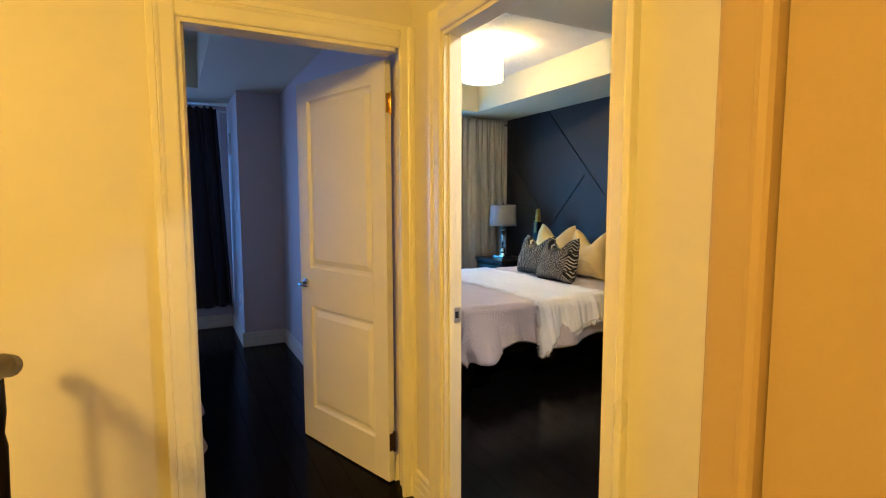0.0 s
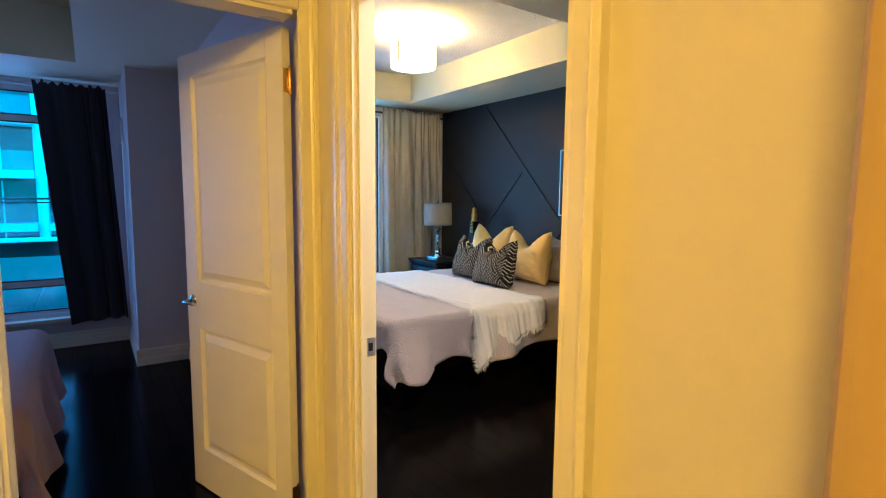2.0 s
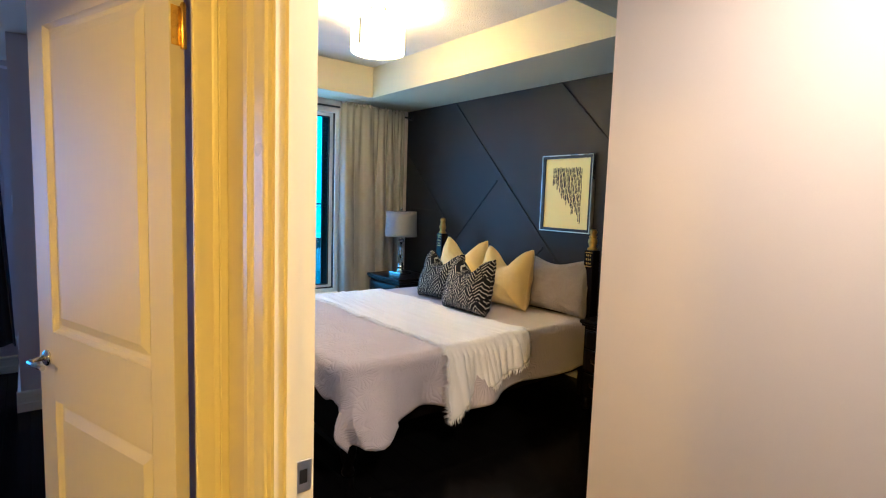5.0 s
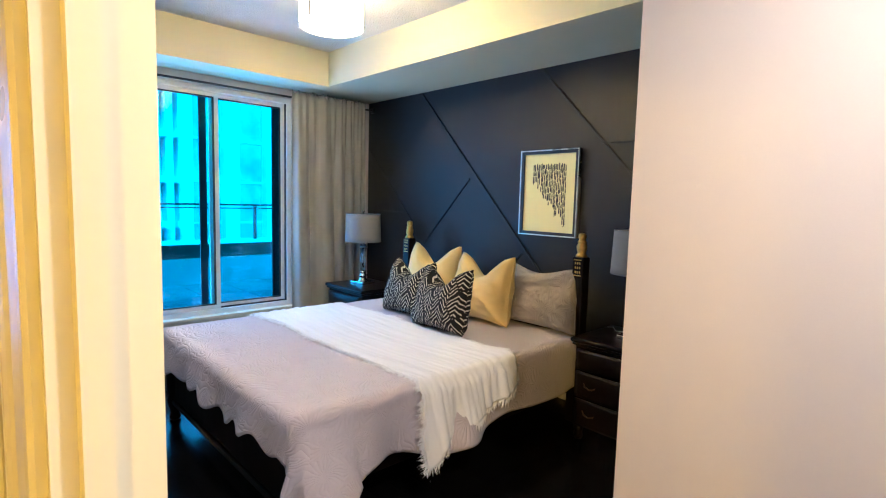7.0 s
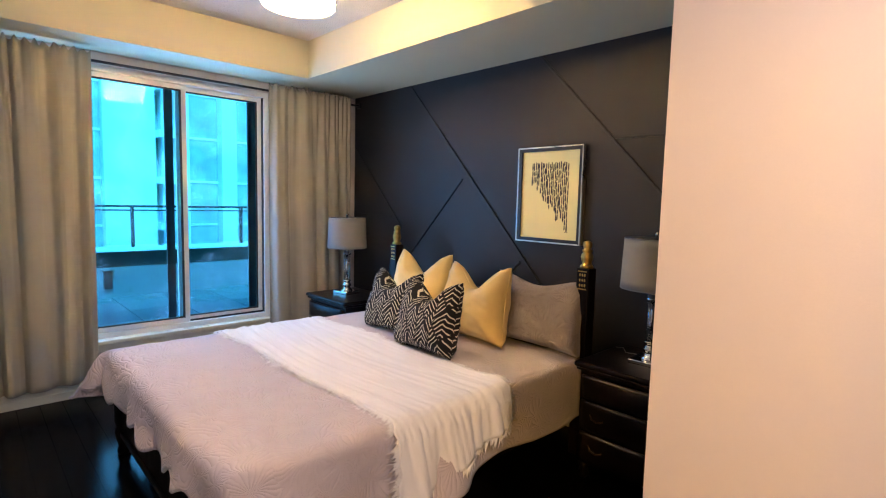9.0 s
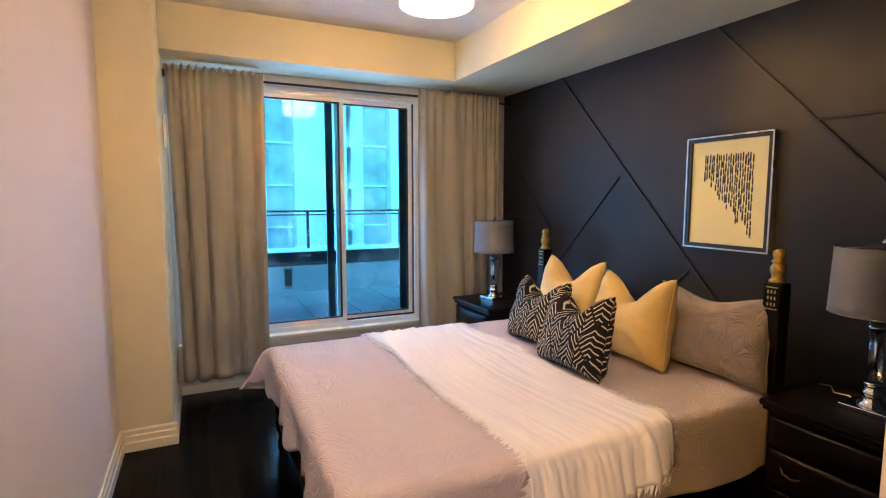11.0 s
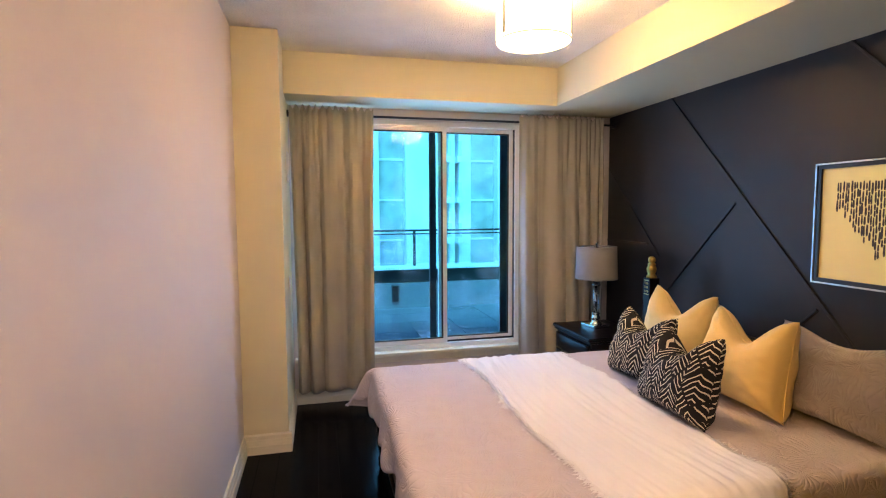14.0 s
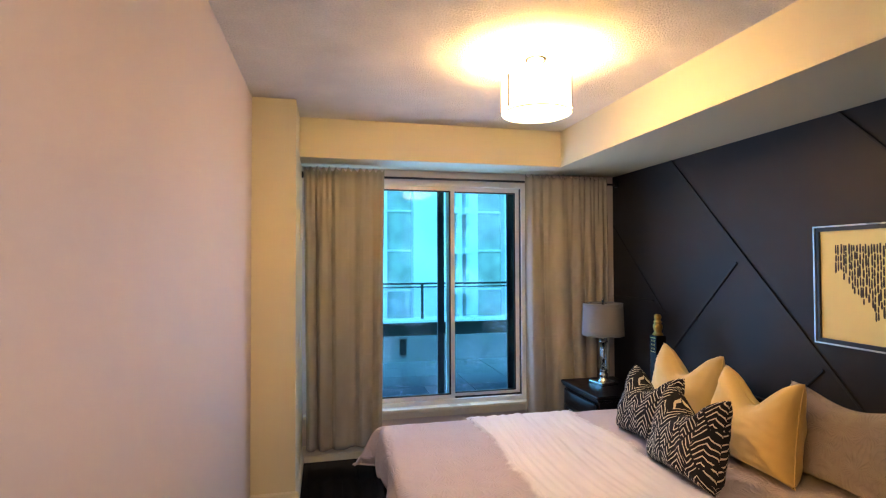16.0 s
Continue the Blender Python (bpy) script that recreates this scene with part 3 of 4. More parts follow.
# ---- curtains ----
def curtain(name, label, mat, x0, x1, y, top, bottom, folds, seed, wide_bottom=0.0, x_shift=0.0, crowd=0):
    rng = random.Random(seed)
    ph = [rng.uniform(0, 6.28) for _ in range(6)]
    fold = [rng.uniform(0.6, 1.4) for _ in range(folds + 2)]

    def place(u, v):
        z = top + (bottom - top) * v
        low = min(1.0, v * 2.4)
        low = low * low * (3 - 2 * low)
        warp = u + 0.035 * math.sin(u * 5.2 + ph[0]) + 0.020 * math.sin(u * 11 + ph[1]) + 0.015 * v * math.sin(u * 4 + v * 2 + ph[2])
        warp = max(0.0, min(1.0, warp))
        packed = warp ** 0.6 if crowd < 0 else 1 - (1 - warp) ** 0.6 if crowd > 0 else warp
        k = packed * folds
        deep = 0.55 + 0.45 * fold[min(len(fold) - 1, int(max(0.0, k)))]
        wave = math.sin(6.2832 * k + ph[4] + 0.5 * math.sin(v * 2.1 + ph[5]))
        broad = 0.034 * deep * (abs(wave) ** 0.75) * (1 if wave > 0 else -1)
        tight = 0.014 * math.sin(6.2832 * (packed * folds * 2.3 + 0.3 * math.sin(u * 9 + ph[3]))) * (0.4 + 0.6 * abs(packed - warp) * 5) + 0.010 * noise.noise(Vector((u * folds * 4, 0.4 * v, seed)))
        soft = 0.012 * noise.noise(Vector((u * 4, v * 3.5, seed + 5)))
        x = x0 + (x1 - x0) * u + wide_bottom * (u - 0.5) * v + x_shift * v + 0.010 * math.sin(6.2832 * k + ph[4] + 1.2) * low
        frill = (0.014 * math.sin(6.2832 * u * folds * 2.6 + 1) + 0.020 * noise.noise(Vector((u * 34, seed, 1)))) * max(0, 1 - v * 28)
        sag = (0.018 * math.sin(u * 3 + ph[3]) + 0.012 * noise.noise(Vector((u * 5, 0, seed)))) * v * v
        return (x, y + broad * (0.25 + 0.75 * low) + tight * (1 - 0.8 * low) + soft * low, z + frill + sag)

    cu = thing(name, label, "curtain")
    cloth = thick(part("cloth", grid(folds * 26, 44, place), mat, cu), 0.003)
    part("hem", grid(folds * 26, 1, lambda u, v: Vector(place(0.06 + 0.84 * u, 0.955 + 0.003 * v)) + Vector((0, -0.0025, 0))), mat, cu)
    return cu


curtain("curtain", "taupe linen curtain gathered on a black rod", CURTAIN, 1.415, 2.085, 5.905, 2.475, 0.145, 5, 3, -0.03, 0.0, -1)
curtain("curtain", "taupe linen curtain drawn to the slate wall", CURTAIN, 3.375, 4.20, 5.905, 2.478, 0.30, 6, 8, -0.02, 0.0, 1)
curtain("curtain", "black blackout curtain gathered on one side", BLACKOUT, 0.035, 0.555, 5.905, 2.36, 0.235, 3, 5, -0.08, 0.13, 1)
rod = thing("curtain_rod", "thin black curtain rod under the bulkhead", "curtain rod")
part("pole", tube([(1.41, 5.948, 2.425), (4.32, 5.948, 2.425)], 0.010), ROD, rod)
part("bracket", boxes((1.397, 1.412, 5.92, 5.975, 2.40, 2.45), bevel=0.002), ROD, rod)
part("bracket", boxes((4.318, 4.338, 5.92, 5.975, 2.40, 2.45), bevel=0.002), ROD, rod)
rod2 = thing("curtain_rod", "thin pale curtain rod in the second bedroom", "curtain rod")
part("pole", tube([(-2.3, 5.948, 2.335), (0.663, 5.948, 2.335)], 0.010), PVC, rod2)


# ---- bed ----
TOP = 0.600
BX0, BX1, BY0, BY1 = 1.955, 3.995, 3.105, 4.955
bed = thing("bed", "dark mahogany four-poster style bed with gilt finials", "bed", (0, 0, 0))


PX = 4.05


def bed_post(y):
    post = part("post", boxes((PX - 0.042, PX + 0.042, y - 0.041, y + 0.041, 0, 1.13), bevel=0.006), DARK_WOOD, bed, "square tapering dark post")
    for v in post.data.vertices:
        if v.co.z > 0.5:
            k = 1.0 - 0.18 * (1.13 - v.co.z)
            v.co.x, v.co.y = PX + (v.co.x - PX) * k, y + (v.co.y - y) * k
    part("finial", lathe([(0.038, 0), (0.038, 0.012), (0.030, 0.020), (0.026, 0.030), (0.033, 0.050), (0.036, 0.066), (0.032, 0.082), (0.024, 0.092), (0.030, 0.098), (0.030, 0.106), (0.020, 0.112), (0.026, 0.125), (0.028, 0.140), (0.022, 0.154), (0.008, 0.160)], 24, (PX, y, 1.13)), GILT, post, "turned worn gilt finial")
    bm = bmesh.new()
    for dy in (-0.016, 0.0, 0.016):
        for dz in (-0.030, 0.0, 0.030):
            bmesh.ops.create_uvsphere(bm, u_segments=8, v_segments=6, radius=1, matrix=pose(PX - 0.040, y + dy, 1.06 + dz) @ Matrix.Diagonal((0.004, 0.006, 0.011, 1)))
    for dz in (-0.052, 0.052):
        box(bm, PX - 0.044, PX - 0.037, y - 0.028, y + 0.028, 1.06 + dz - 0.003, 1.06 + dz + 0.003)
    part("carving", bm, GILT, post, "carved gilt leaf ornament")


bed_post(4.945)
bed_post(3.140)
part("headboard", boxes((4.03, 4.08, 3.18, 4.905, 0.30, 0.90), bevel=0.01), DARK_WOOD, bed)
part("side_rail", boxes((2.03, 4.01, 3.165, 3.20, 0.20, 0.36), bevel=0.005), DARK_WOOD, bed)
part("side_rail", boxes((2.03, 4.01, 4.86, 4.895, 0.20, 0.36), bevel=0.005), DARK_WOOD, bed)
part("footboard", boxes((2.00, 2.045, 3.20, 4.86, 0.14, 0.52), bevel=0.008), DARK_WOOD, bed)
part("foot_moulding", boxes((1.985, 2.06, 3.20, 4.86, 0.11, 0.145), bevel=0.008), DARK_WOOD, bed)
for y in (3.16, 4.865):
    part("leg", lathe([(0.030, 0), (0.036, 0.02), (0.026, 0.05), (0.040, 0.10), (0.046, 0.14), (0.036, 0.17), (0.046, 0.20), (0.046, 0.50), (0.036, 0.53)], 20, (2.01, y, 0)), DARK_WOOD, bed, "turned dark foot post")
solid("mattress", boxes((2.055, 4.02, 3.21, 4.85, 0.36, 0.585), bevel=0.03), SHEET, "white mattress under the quilted coverlet", "mattress")


def fall(d, r=0.05):
    """How far out and how far down a cloth goes that runs d past an edge rounded by r."""
    if d <= 0:
        return 0.0, 0.0
    if d < r * 1.57:
        a = d / r
        return r * math.sin(a), r * (1 - math.cos(a))
    return r + 0.10 * (d - r * 1.57), r + (d - r * 1.57)


def drape(x, y, x0, x1, y0, y1, top, r=0.05):
    """Where the point (x, y) of a flat cloth comes to lie when it is laid over a block."""
    cx, cy = max(x0, min(x1, x)), max(y0, min(y1, y))
    dx, dy = x - cx, y - cy
    d = math.hypot(dx, dy)
    if d < 1e-6:
        return Vector((x, y, top))
    out, down = fall(d, r)
    return Vector((cx + dx / d * out, cy + dy / d * out, top - down))


def coverlet_place(u, v):
    y = (BY0 - 0.34) + (BY1 + 0.34 - BY0 + 0.34) * v
    inside = BY0 < y < BY1
    foot = 0.185 + 0.022 * math.sin(y * 27) + 0.018 * math.sin(y * 8.3 + 1)
    if not inside:
        foot += 0.03
    x = (BX0 - foot) + (BX1 - BX0 + foot) * u
    x = min(x, BX1)
    yy = y
    # it hangs straight beside the head of the bed
    calm = max(0.0, min(1.0, (x - 2.9) / 0.5))
    if y < BY0:
        yy = BY0 - (BY0 - y) * (0.98 - 0.04 * calm + (0.07 * math.sin(x * 7 + 0.5) + 0.03 * math.sin(x * 19)) * (1 - 0.8 * calm))
    ox, oy = BX0 + 0.04 - x, max(yy - BY1 + 0.04, BY0 + 0.04 - yy)
    reach = 0.31 if yy > BY1 else 0.47
    if ox > 0 and oy > 0 and math.hypot(ox, oy) > reach:
        k = reach / math.hypot(ox, oy)
        x = BX0 + 0.04 - ox * k
        yy = BY1 - 0.04 + oy * k if yy > BY1 - 0.04 else BY0 + 0.04 - oy * k
    p = drape(x, yy, BX0 + 0.04, 9, BY0 + 0.04, BY1 - 0.04, TOP)
    hang = max(0.0, TOP - 0.05 - p.z)
    if yy < BY0 + 0.04:
        p.y += hang * (0.16 * math.sin(x * 8.0 + 0.6) + 0.06 * math.sin(x * 21)) * (1 - 0.75 * calm) + hang * (0.11 * calm - 0.03)
    if x < BX0 + 0.04:
        p.x += hang * (0.15 * math.sin(y * 10 + 1.0) + 0.06 * math.sin(y * 23))
    if yy < BY0 + 0.04:
        p.y -= hang * 0.20 * math.exp(-((x - BX0 - 0.16) / 0.11) ** 2)
        p.z += 0.05 * max(0.0, hang - 0.05) * math.exp(-((x - BX0 - 0.42) / 0.14) ** 2) * 3
    if yy < BY0 and x < BX0 + 0.25:
        p.y -= 0.10 * hang
    if yy > BY1 - 0.04 and x < BX0 + 0.04:
        # the stiff far corner stands off
        over = math.hypot(x - BX0 - 0.04, yy - BY1 + 0.04)
        k = min(1.0, 3.0 * (BX0 + 0.04 - x) * (yy - BY1 + 0.04) / (over * over + 1e-6))
        p += k * over * Vector((-0.55, 0.04, 0.10))
    soft = noise.noise(Vector((x * 3.2, y * 3.2, 0))) * 0.007 + noise.noise(Vector((x * 9, y * 9, 4))) * 0.003
    return p + Vector((0, 0, soft if hang == 0 else 0)) + Vector((soft, soft, 0)) * (1 if hang else 0)


cov = thing("coverlet", "lilac-grey quilted cotton coverlet spread over the bed", "coverlet")
thick(part("cloth", grid(150, 150, coverlet_place), COVER, cov), 0.008, 1.0)
edge = [coverlet_place(1 - k / 60, 0) for k in range(60)] + [coverlet_place(0, k / 110) for k in range(110)] + [coverlet_place(k / 60, 1) for k in range(61)]
part("binding", tube(edge, 0.0055, sides=6), COVER, cov, "stitched edge binding")

TX0, TX1 = 2.595, 3.31


def throw_place(u, v):
    y = (BY0 - 0.36 + 0.19 * u - 0.07 * max(0.0, 1 - u / 0.14)) + (BY1 + 0.12 - (BY0 - 0.36 + 0.19 * u - 0.07 * max(0.0, 1 - u / 0.14))) * v
    x = TX0 + (TX1 - TX0) * u + 0.014 * math.sin(y * 6 + 1.3 * u) + 0.030 * noise.noise(Vector((u * 2, y * 5.5, 1))) + 0.012 * noise.noise(Vector((u * 5, y * 19, 6)))
    x += -0.05 * max(0, BY0 + 0.25 - y) * (u - 0.5)
    p = drape(x, y, -9, 9, BY0 + 0.03, BY1 - 0.03, TOP + 0.011, 0.055)
    hang = max(0.0, TOP - 0.04 - p.z)
    fold = noise.noise(Vector((x * 15 + math.sin(y * 1.7), y * 0.9, 2)))
    ridge = 0.017 * max(0.0, fold) ** 1.4 + 0.006 * noise.noise(Vector((x * 34 + 2 * math.sin(y * 2), y * 2.2, 7))) + 0.005 * noise.noise(Vector((x * 6, y * 3, 4))) + 0.0015 * noise.noise(Vector((x * 90, y * 30, 5)))
    if hang > 0:
        p.y -= 0.014 + ridge * 2.2 + hang * (0.10 * math.sin(x * 24) + 0.03)
    else:
        p.z += ridge + 0.003
    return p


throw = thing("throw_blanket", "white gauze throw with a frayed fringe laid across the bed", "blanket")
thick(part("cloth", grid(90, 130, throw_place), THROW, throw), 0.006, 1.0)


def fringe():
    """Short loose threads along the throw's edges."""
    bm = bmesh.new()
    rng = random.Random(4)

    def thread(p, d, length):
        side = d.cross(Vector((0, 0, 1)))
        side = side.normalized() * 0.0026 if side.length > 0.01 else Vector((0.0016, 0, 0))
        bend = Vector((rng.uniform(-0.4, 0.4), rng.uniform(-0.4, 0.4), rng.uniform(-0.3, 0.15))) * length
        q = p + d * length * 0.5 + bend * 0.3
        e = p + d * length + bend
        a = [bm.verts.new(k) for k in (p - side, p + side, q + side * 0.8, q - side * 0.8, e)]
        bm.faces.new((a[0], a[1], a[2], a[3]))
        bm.faces.new((a[3], a[2], a[4]))

    for k in range(1700):
        v = rng.random()
        for u, sgn in ((0.0, -1), (1.0, 1)):
            thread(throw_place(u, v) + Vector((0, 0, 0.004)), Vector((sgn, rng.uniform(-0.6, 0.6), -0.15)).normalized(), rng.uniform(0.014, 0.048))
    for k in range(420):
        thread(throw_place(rng.random(), 0.0), Vector((rng.uniform(-0.3, 0.3), -0.1, -1)).normalized(), rng.uniform(0.02, 0.05))
    return bm


tagged(part("fringe", fringe(), THROW, throw, "frayed white fringe"), kind="stuff")


def pillow(name, label, mat, w, h, t, chop, m, seed, tassels=False):
    """A stuffed cushion: origin at the middle of its lower edge, x across, z up, y through it."""
    rng = random.Random(seed)
    off = Vector((rng.uniform(0, 50), rng.uniform(0, 50), 0))

    def shape(u, v, side):
        a, b = 2 * u - 1, 2 * v - 1
        x = a * w / 2 * (1 - 0.055 * (1 - b * b)) * (1 - 0.05 * b)
        z = h / 2 + b * h / 2 * (1 - (0.07 if b > 0 else 0.09) * (1 - a * a))
        full = max(0.0, (1 - abs(a) ** 2.2) * (1 - abs(b) ** (2.2 if b > 0 else 3.2))) ** 0.40
        depth = t / 2 * full
        lean = 0.5 + 0.5 * math.cos(math.pi * min(1.0, abs(a) / 0.94))
        top = max(0.0, (b + 0.35) / 1.35)
        z -= chop * lean * top ** 1.6
        depth *= 1 - 0.24 * (chop / 0.12) * lean * top ** 1.3
        near = Vector((abs(a) - 1, abs(b) - 1, 0)).length
        pull = math.sin(14 * math.atan2(1.001 - abs(b), 1.001 - abs(a)) + seed) * max(0.0, 1 - near / 0.8) * min(1.0, near * 5)
        wr = noise.noise(Vector((a * 2.2, b * 2.2, 0)) + off) * 0.016 + noise.noise(Vector((a * 5 + b * 2, b * 6, 3)) + off) * 0.007 + 0.0045 * pull
        belly = 0.018 * (1 - v) * full
        return Vector((x, side * (depth + belly + wr * min(1.0, full * 1.6)), max(0.0, z)))

    n = 44
    bm = bmesh.new()
    for side in (-1, 1):
        vs = [[bm.verts.new(shape(i / n, j / n, side)) for j in range(n + 1)] for i in range(n + 1)]
        for i in range(n):
            for j in range(n):
                q = (vs[i][j], vs[i + 1][j], vs[i + 1][j + 1], vs[i][j + 1])
                bm.faces.new(q if side < 0 else q[::-1]).smooth = True
    bmesh.ops.remove_doubles(bm, verts=bm.verts, dist=0.0008)
    p = thing(name, label, "pillow")
    p.matrix_world = m
    part("cover", bm, mat, p)
    pts = [shape(i / 20, 0, 1) for i in range(21)] + [shape(1, i / 20, 1) for i in range(1, 21)] + [shape(1 - i / 20, 1, 1) for i in range(1, 21)] + [shape(0, 1 - i / 20, 1) for i in range(1, 20)]
    part("seam", tube(pts + pts[:1], 0.0035, sides=6), mat, p)
    if tassels:
        bm = bmesh.new()
        mid = Vector((0, 0, h / 2))
        for q0, q1 in zip(pts, pts[1:] + pts[:1]):
            for k in range(9):
                q = q0.lerp(q1, (k + rng.random()) / 9)
                out = (q - mid).normalized() + Vector((rng.uniform(-0.4, 0.4), rng.uniform(-0.7, 0.7), rng.uniform(-0.4, 0.2)))
                side = Vector((0.0016, 0.0010, 0.0))
                tip = q + out.normalized() * rng.uniform(0.007, 0.016)
                tip.z = max(0.001, tip.z)
                bm.faces.new([bm.verts.new(c) for c in (q - side, q + side, tip)])
        tagged(part("fringe", bm, mat, p, "short black and cream fringe"), kind="stuff")
    return p


REST = TOP + 0.012


def leaning(x, y, tilt, twist=0.0, roll=0.0):
    """Standing on the bed, facing its foot, leaning back by tilt."""
    return pose(x, y, REST) @ pose(0, 0, 0, 0, 0, -90 + twist) @ pose(0, 0, 0, -tilt, 0, 0) @ pose(0, 0, 0, 0, roll, 0)


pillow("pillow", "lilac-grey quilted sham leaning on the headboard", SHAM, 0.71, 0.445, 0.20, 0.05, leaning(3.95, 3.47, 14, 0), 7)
pillow("pillow", "pale yellow velvet cushion with a chopped top", CREAM, 0.565, 0.515, 0.25, 0.15, leaning(3.82, 4.41, 11, 2), 1)
pillow("pillow", "pale yellow velvet cushion with a chopped top", CREAM, 0.55, 0.49, 0.26, 0.15, leaning(3.76, 3.80, 12, -2, -1), 2)
pillow("pillow", "black and cream chevron cushion with a chopped top", CHEVRON, 0.46, 0.42, 0.22, 0.11, leaning(3.47, 4.29, 16, 3), 3, True)
pillow("pillow", "black and cream chevron cushion with a chopped top", CHEVRON, 0.485, 0.43, 0.23, 0.12, leaning(3.34, 3.785, 16, -3, -2), 4, True)


# ---- nightstands and table lamps ----
def nightstand():
    ns = thing("nightstand", "dark mahogany nightstand with carved gilt moulding", "nightstand", group="nightstands")
    W, D, H = 0.60, 0.50, 0.655
    # front faces -x, origin at the middle of the base
    part("top", boxes((-D / 2 - 0.02, D / 2, -W / 2 - 0.015, W / 2 + 0.015, H - 0.030, H), bevel=0.010), DARK_WOOD, ns)
    part("top_moulding", boxes((-D / 2 - 0.008, D / 2, -W / 2 - 0.005, W / 2 + 0.005, H - 0.048, H - 0.030), bevel=0.006), DARK_WOOD, ns)
    part("body", boxes((-D / 2 + 0.015, D / 2, -W / 2 + 0.01, W / 2 - 0.01, 0.09, H - 0.048), bevel=0.004), DARK_WOOD, ns)
    for z0, z1 in ((0.46, 0.585), (0.285, 0.445), (0.11, 0.27)):
        def front(u, v, z0=z0, z1=z1):
            bulge = 0.022 * math.sin(math.pi * u) ** 0.6 * (0.5 + 0.5 * math.sin(math.pi * v))
            return (-D / 2 + 0.012 - bulge, -W / 2 + 0.03 + (W - 0.06) * u, z0 + (z1 - z0) * v)
        dr = thick(part("drawer", grid(16, 8, front), DARK_WOOD, ns, "bow-fronted dark drawer"), 0.018, -1)
        if z0 < 0.45:
            for y in (-0.16, 0.16):
                zc = (z0 + z1) / 2 + 0.01
                x = -D / 2 - 0.010
                h = part("handle", tube([(x + 0.012, y - 0.045, zc + 0.012), (x - 0.006, y - 0.044, zc + 0.010), (x - 0.014, y - 0.032, zc - 0.010), (x - 0.016, y, zc - 0.020), (x - 0.014, y + 0.032, zc - 0.010), (x - 0.006, y + 0.044, zc + 0.010), (x + 0.012, y + 0.045, zc + 0.012)], 0.0045), BRONZE, dr, "dark bronze bail handle")
        else:
            bm = bmesh.new()
            zc = 0.525
            for k in range(15):
                y = -0.20 + 0.40 * k / 14
                wig = 0.008 * math.sin(k * 1.7)
                bmesh.ops.create_uvsphere(bm, u_segments=8, v_segments=5, radius=1, matrix=pose(-D / 2 - 0.013 + abs(k - 7) * 0.0014, y, zc + wig, 50 * (-1) ** k, 0, 0) @ Matrix.Diagonal((0.004, 0.016, 0.006, 1)))
            tube([(-D / 2 - 0.010 + abs(k - 7) * 0.0014, -0.21 + 0.03 * k, zc + 0.010 * math.sin(k * 2.1)) for k in range(15)], 0.003, bm)
            part("carving", bm, GILT, dr, "carved gilt scroll")
    for x in (-D / 2 + 0.04, D / 2 - 0.04):
        for y in (-W / 2 + 0.04, W / 2 - 0.04):
            part("foot", lathe([(0.022, 0), (0.030, 0.02), (0.024, 0.05), (0.034, 0.092)], 12, (x, y, 0)), DARK_WOOD, ns)
    return ns


first = nightstand()
first.matrix_world = pose(3.88, 5.385, 0)
tagged(first, "dark mahogany nightstand between bed and window curtain")
second = copy_thing(first, pose(4.05, 2.712, 0))
tagged(second, "dark mahogany nightstand beside the closet wall")


def table_lamp(rise=0.0):
    la = thing("table_lamp", "chrome and crystal table lamp with a grey drum shade", "lamp", group="bedside lamps")
    part("base", boxes((-0.085, 0.085, -0.085, 0.085, 0, 0.024), bevel=0.004), CHROME, la, "square polished base")
    part("lower_collar", lathe([(0.050, 0.022), (0.052, 0.030), (0.036, 0.042), (0.030, 0.060), (0.038, 0.072), (0.038, 0.084), (0.030, 0.090), (0.030, 0.110), (0.036, 0.114), (0.036, 0.122)], 24), CHROME, la)
    part("column", lathe([(0.030, 0.122), (0.030, 0.325 + rise)], 12), CRYSTAL, la, "faceted clear crystal column")
    part("stem", lathe([(0.010, 0.122), (0.010, 0.325 + rise)], 12), CHROME, la)
    part("upper_collar", lathe([(0.036, 0.325), (0.038, 0.334), (0.032, 0.340), (0.032, 0.356), (0.024, 0.362), (0.012, 0.366), (0.008, 0.390), (0.008, 0.665), (0.010, 0.668), (0.012, 0.680), (0.006, 0.692)], 20, (0, 0, rise)), CHROME, la)
    sh = part("shade", grid(40, 6, lambda u, v: ((0.172 - 0.010 * v) * math.cos(6.28319 * u), (0.172 - 0.010 * v) * math.sin(6.28319 * u), 0.385 + rise + 0.270 * v)), SHADE_GREY, la, "grey linen drum shade")
    thick(sh, 0.003)
    for z, r in ((0.387, 0.173), (0.653, 0.163)):
        part("rim", tube([(r * math.cos(6.28319 * k / 32), r * math.sin(6.28319 * k / 32), z + rise) for k in range(33)], 0.003, sides=6), SHADE_GREY, sh)
    sp = bmesh.new()
    for k in range(3):
        a = 2.094 * k
        tube([(0, 0, 0.650 + rise), (0.161 * math.cos(a), 0.161 * math.sin(a), 0.652 + rise)], 0.0022, sp, 6)
    part("spider", sp, CHROME, la)
    return la


lamp_1 = table_lamp(0.025)
lamp_1.matrix_world = pose(3.89, 5.46, 0.655, 0, 0, 10)
lamp_2 = table_lamp(0.02)
lamp_2.matrix_world = pose(4.065, 2.738, 0.655, 0, 0, 2)
cord = solid("lamp_cord", tube([(4.07, 2.79, 0.660), (4.15, 2.86, 0.660), (4.13, 2.91, 0.661), (4.20, 2.96, 0.664), (4.19, 3.00, 0.660)], 0.003), STEEL, "thin clear lamp cord on the nightstand", "cord")


# ---- picture ----
pic = thing("picture", "framed abstract ink drawing on a cream mat", "picture")
PY0, PY1, PZ0, PZ1 = 3.352, 3.880, 1.232, 1.886


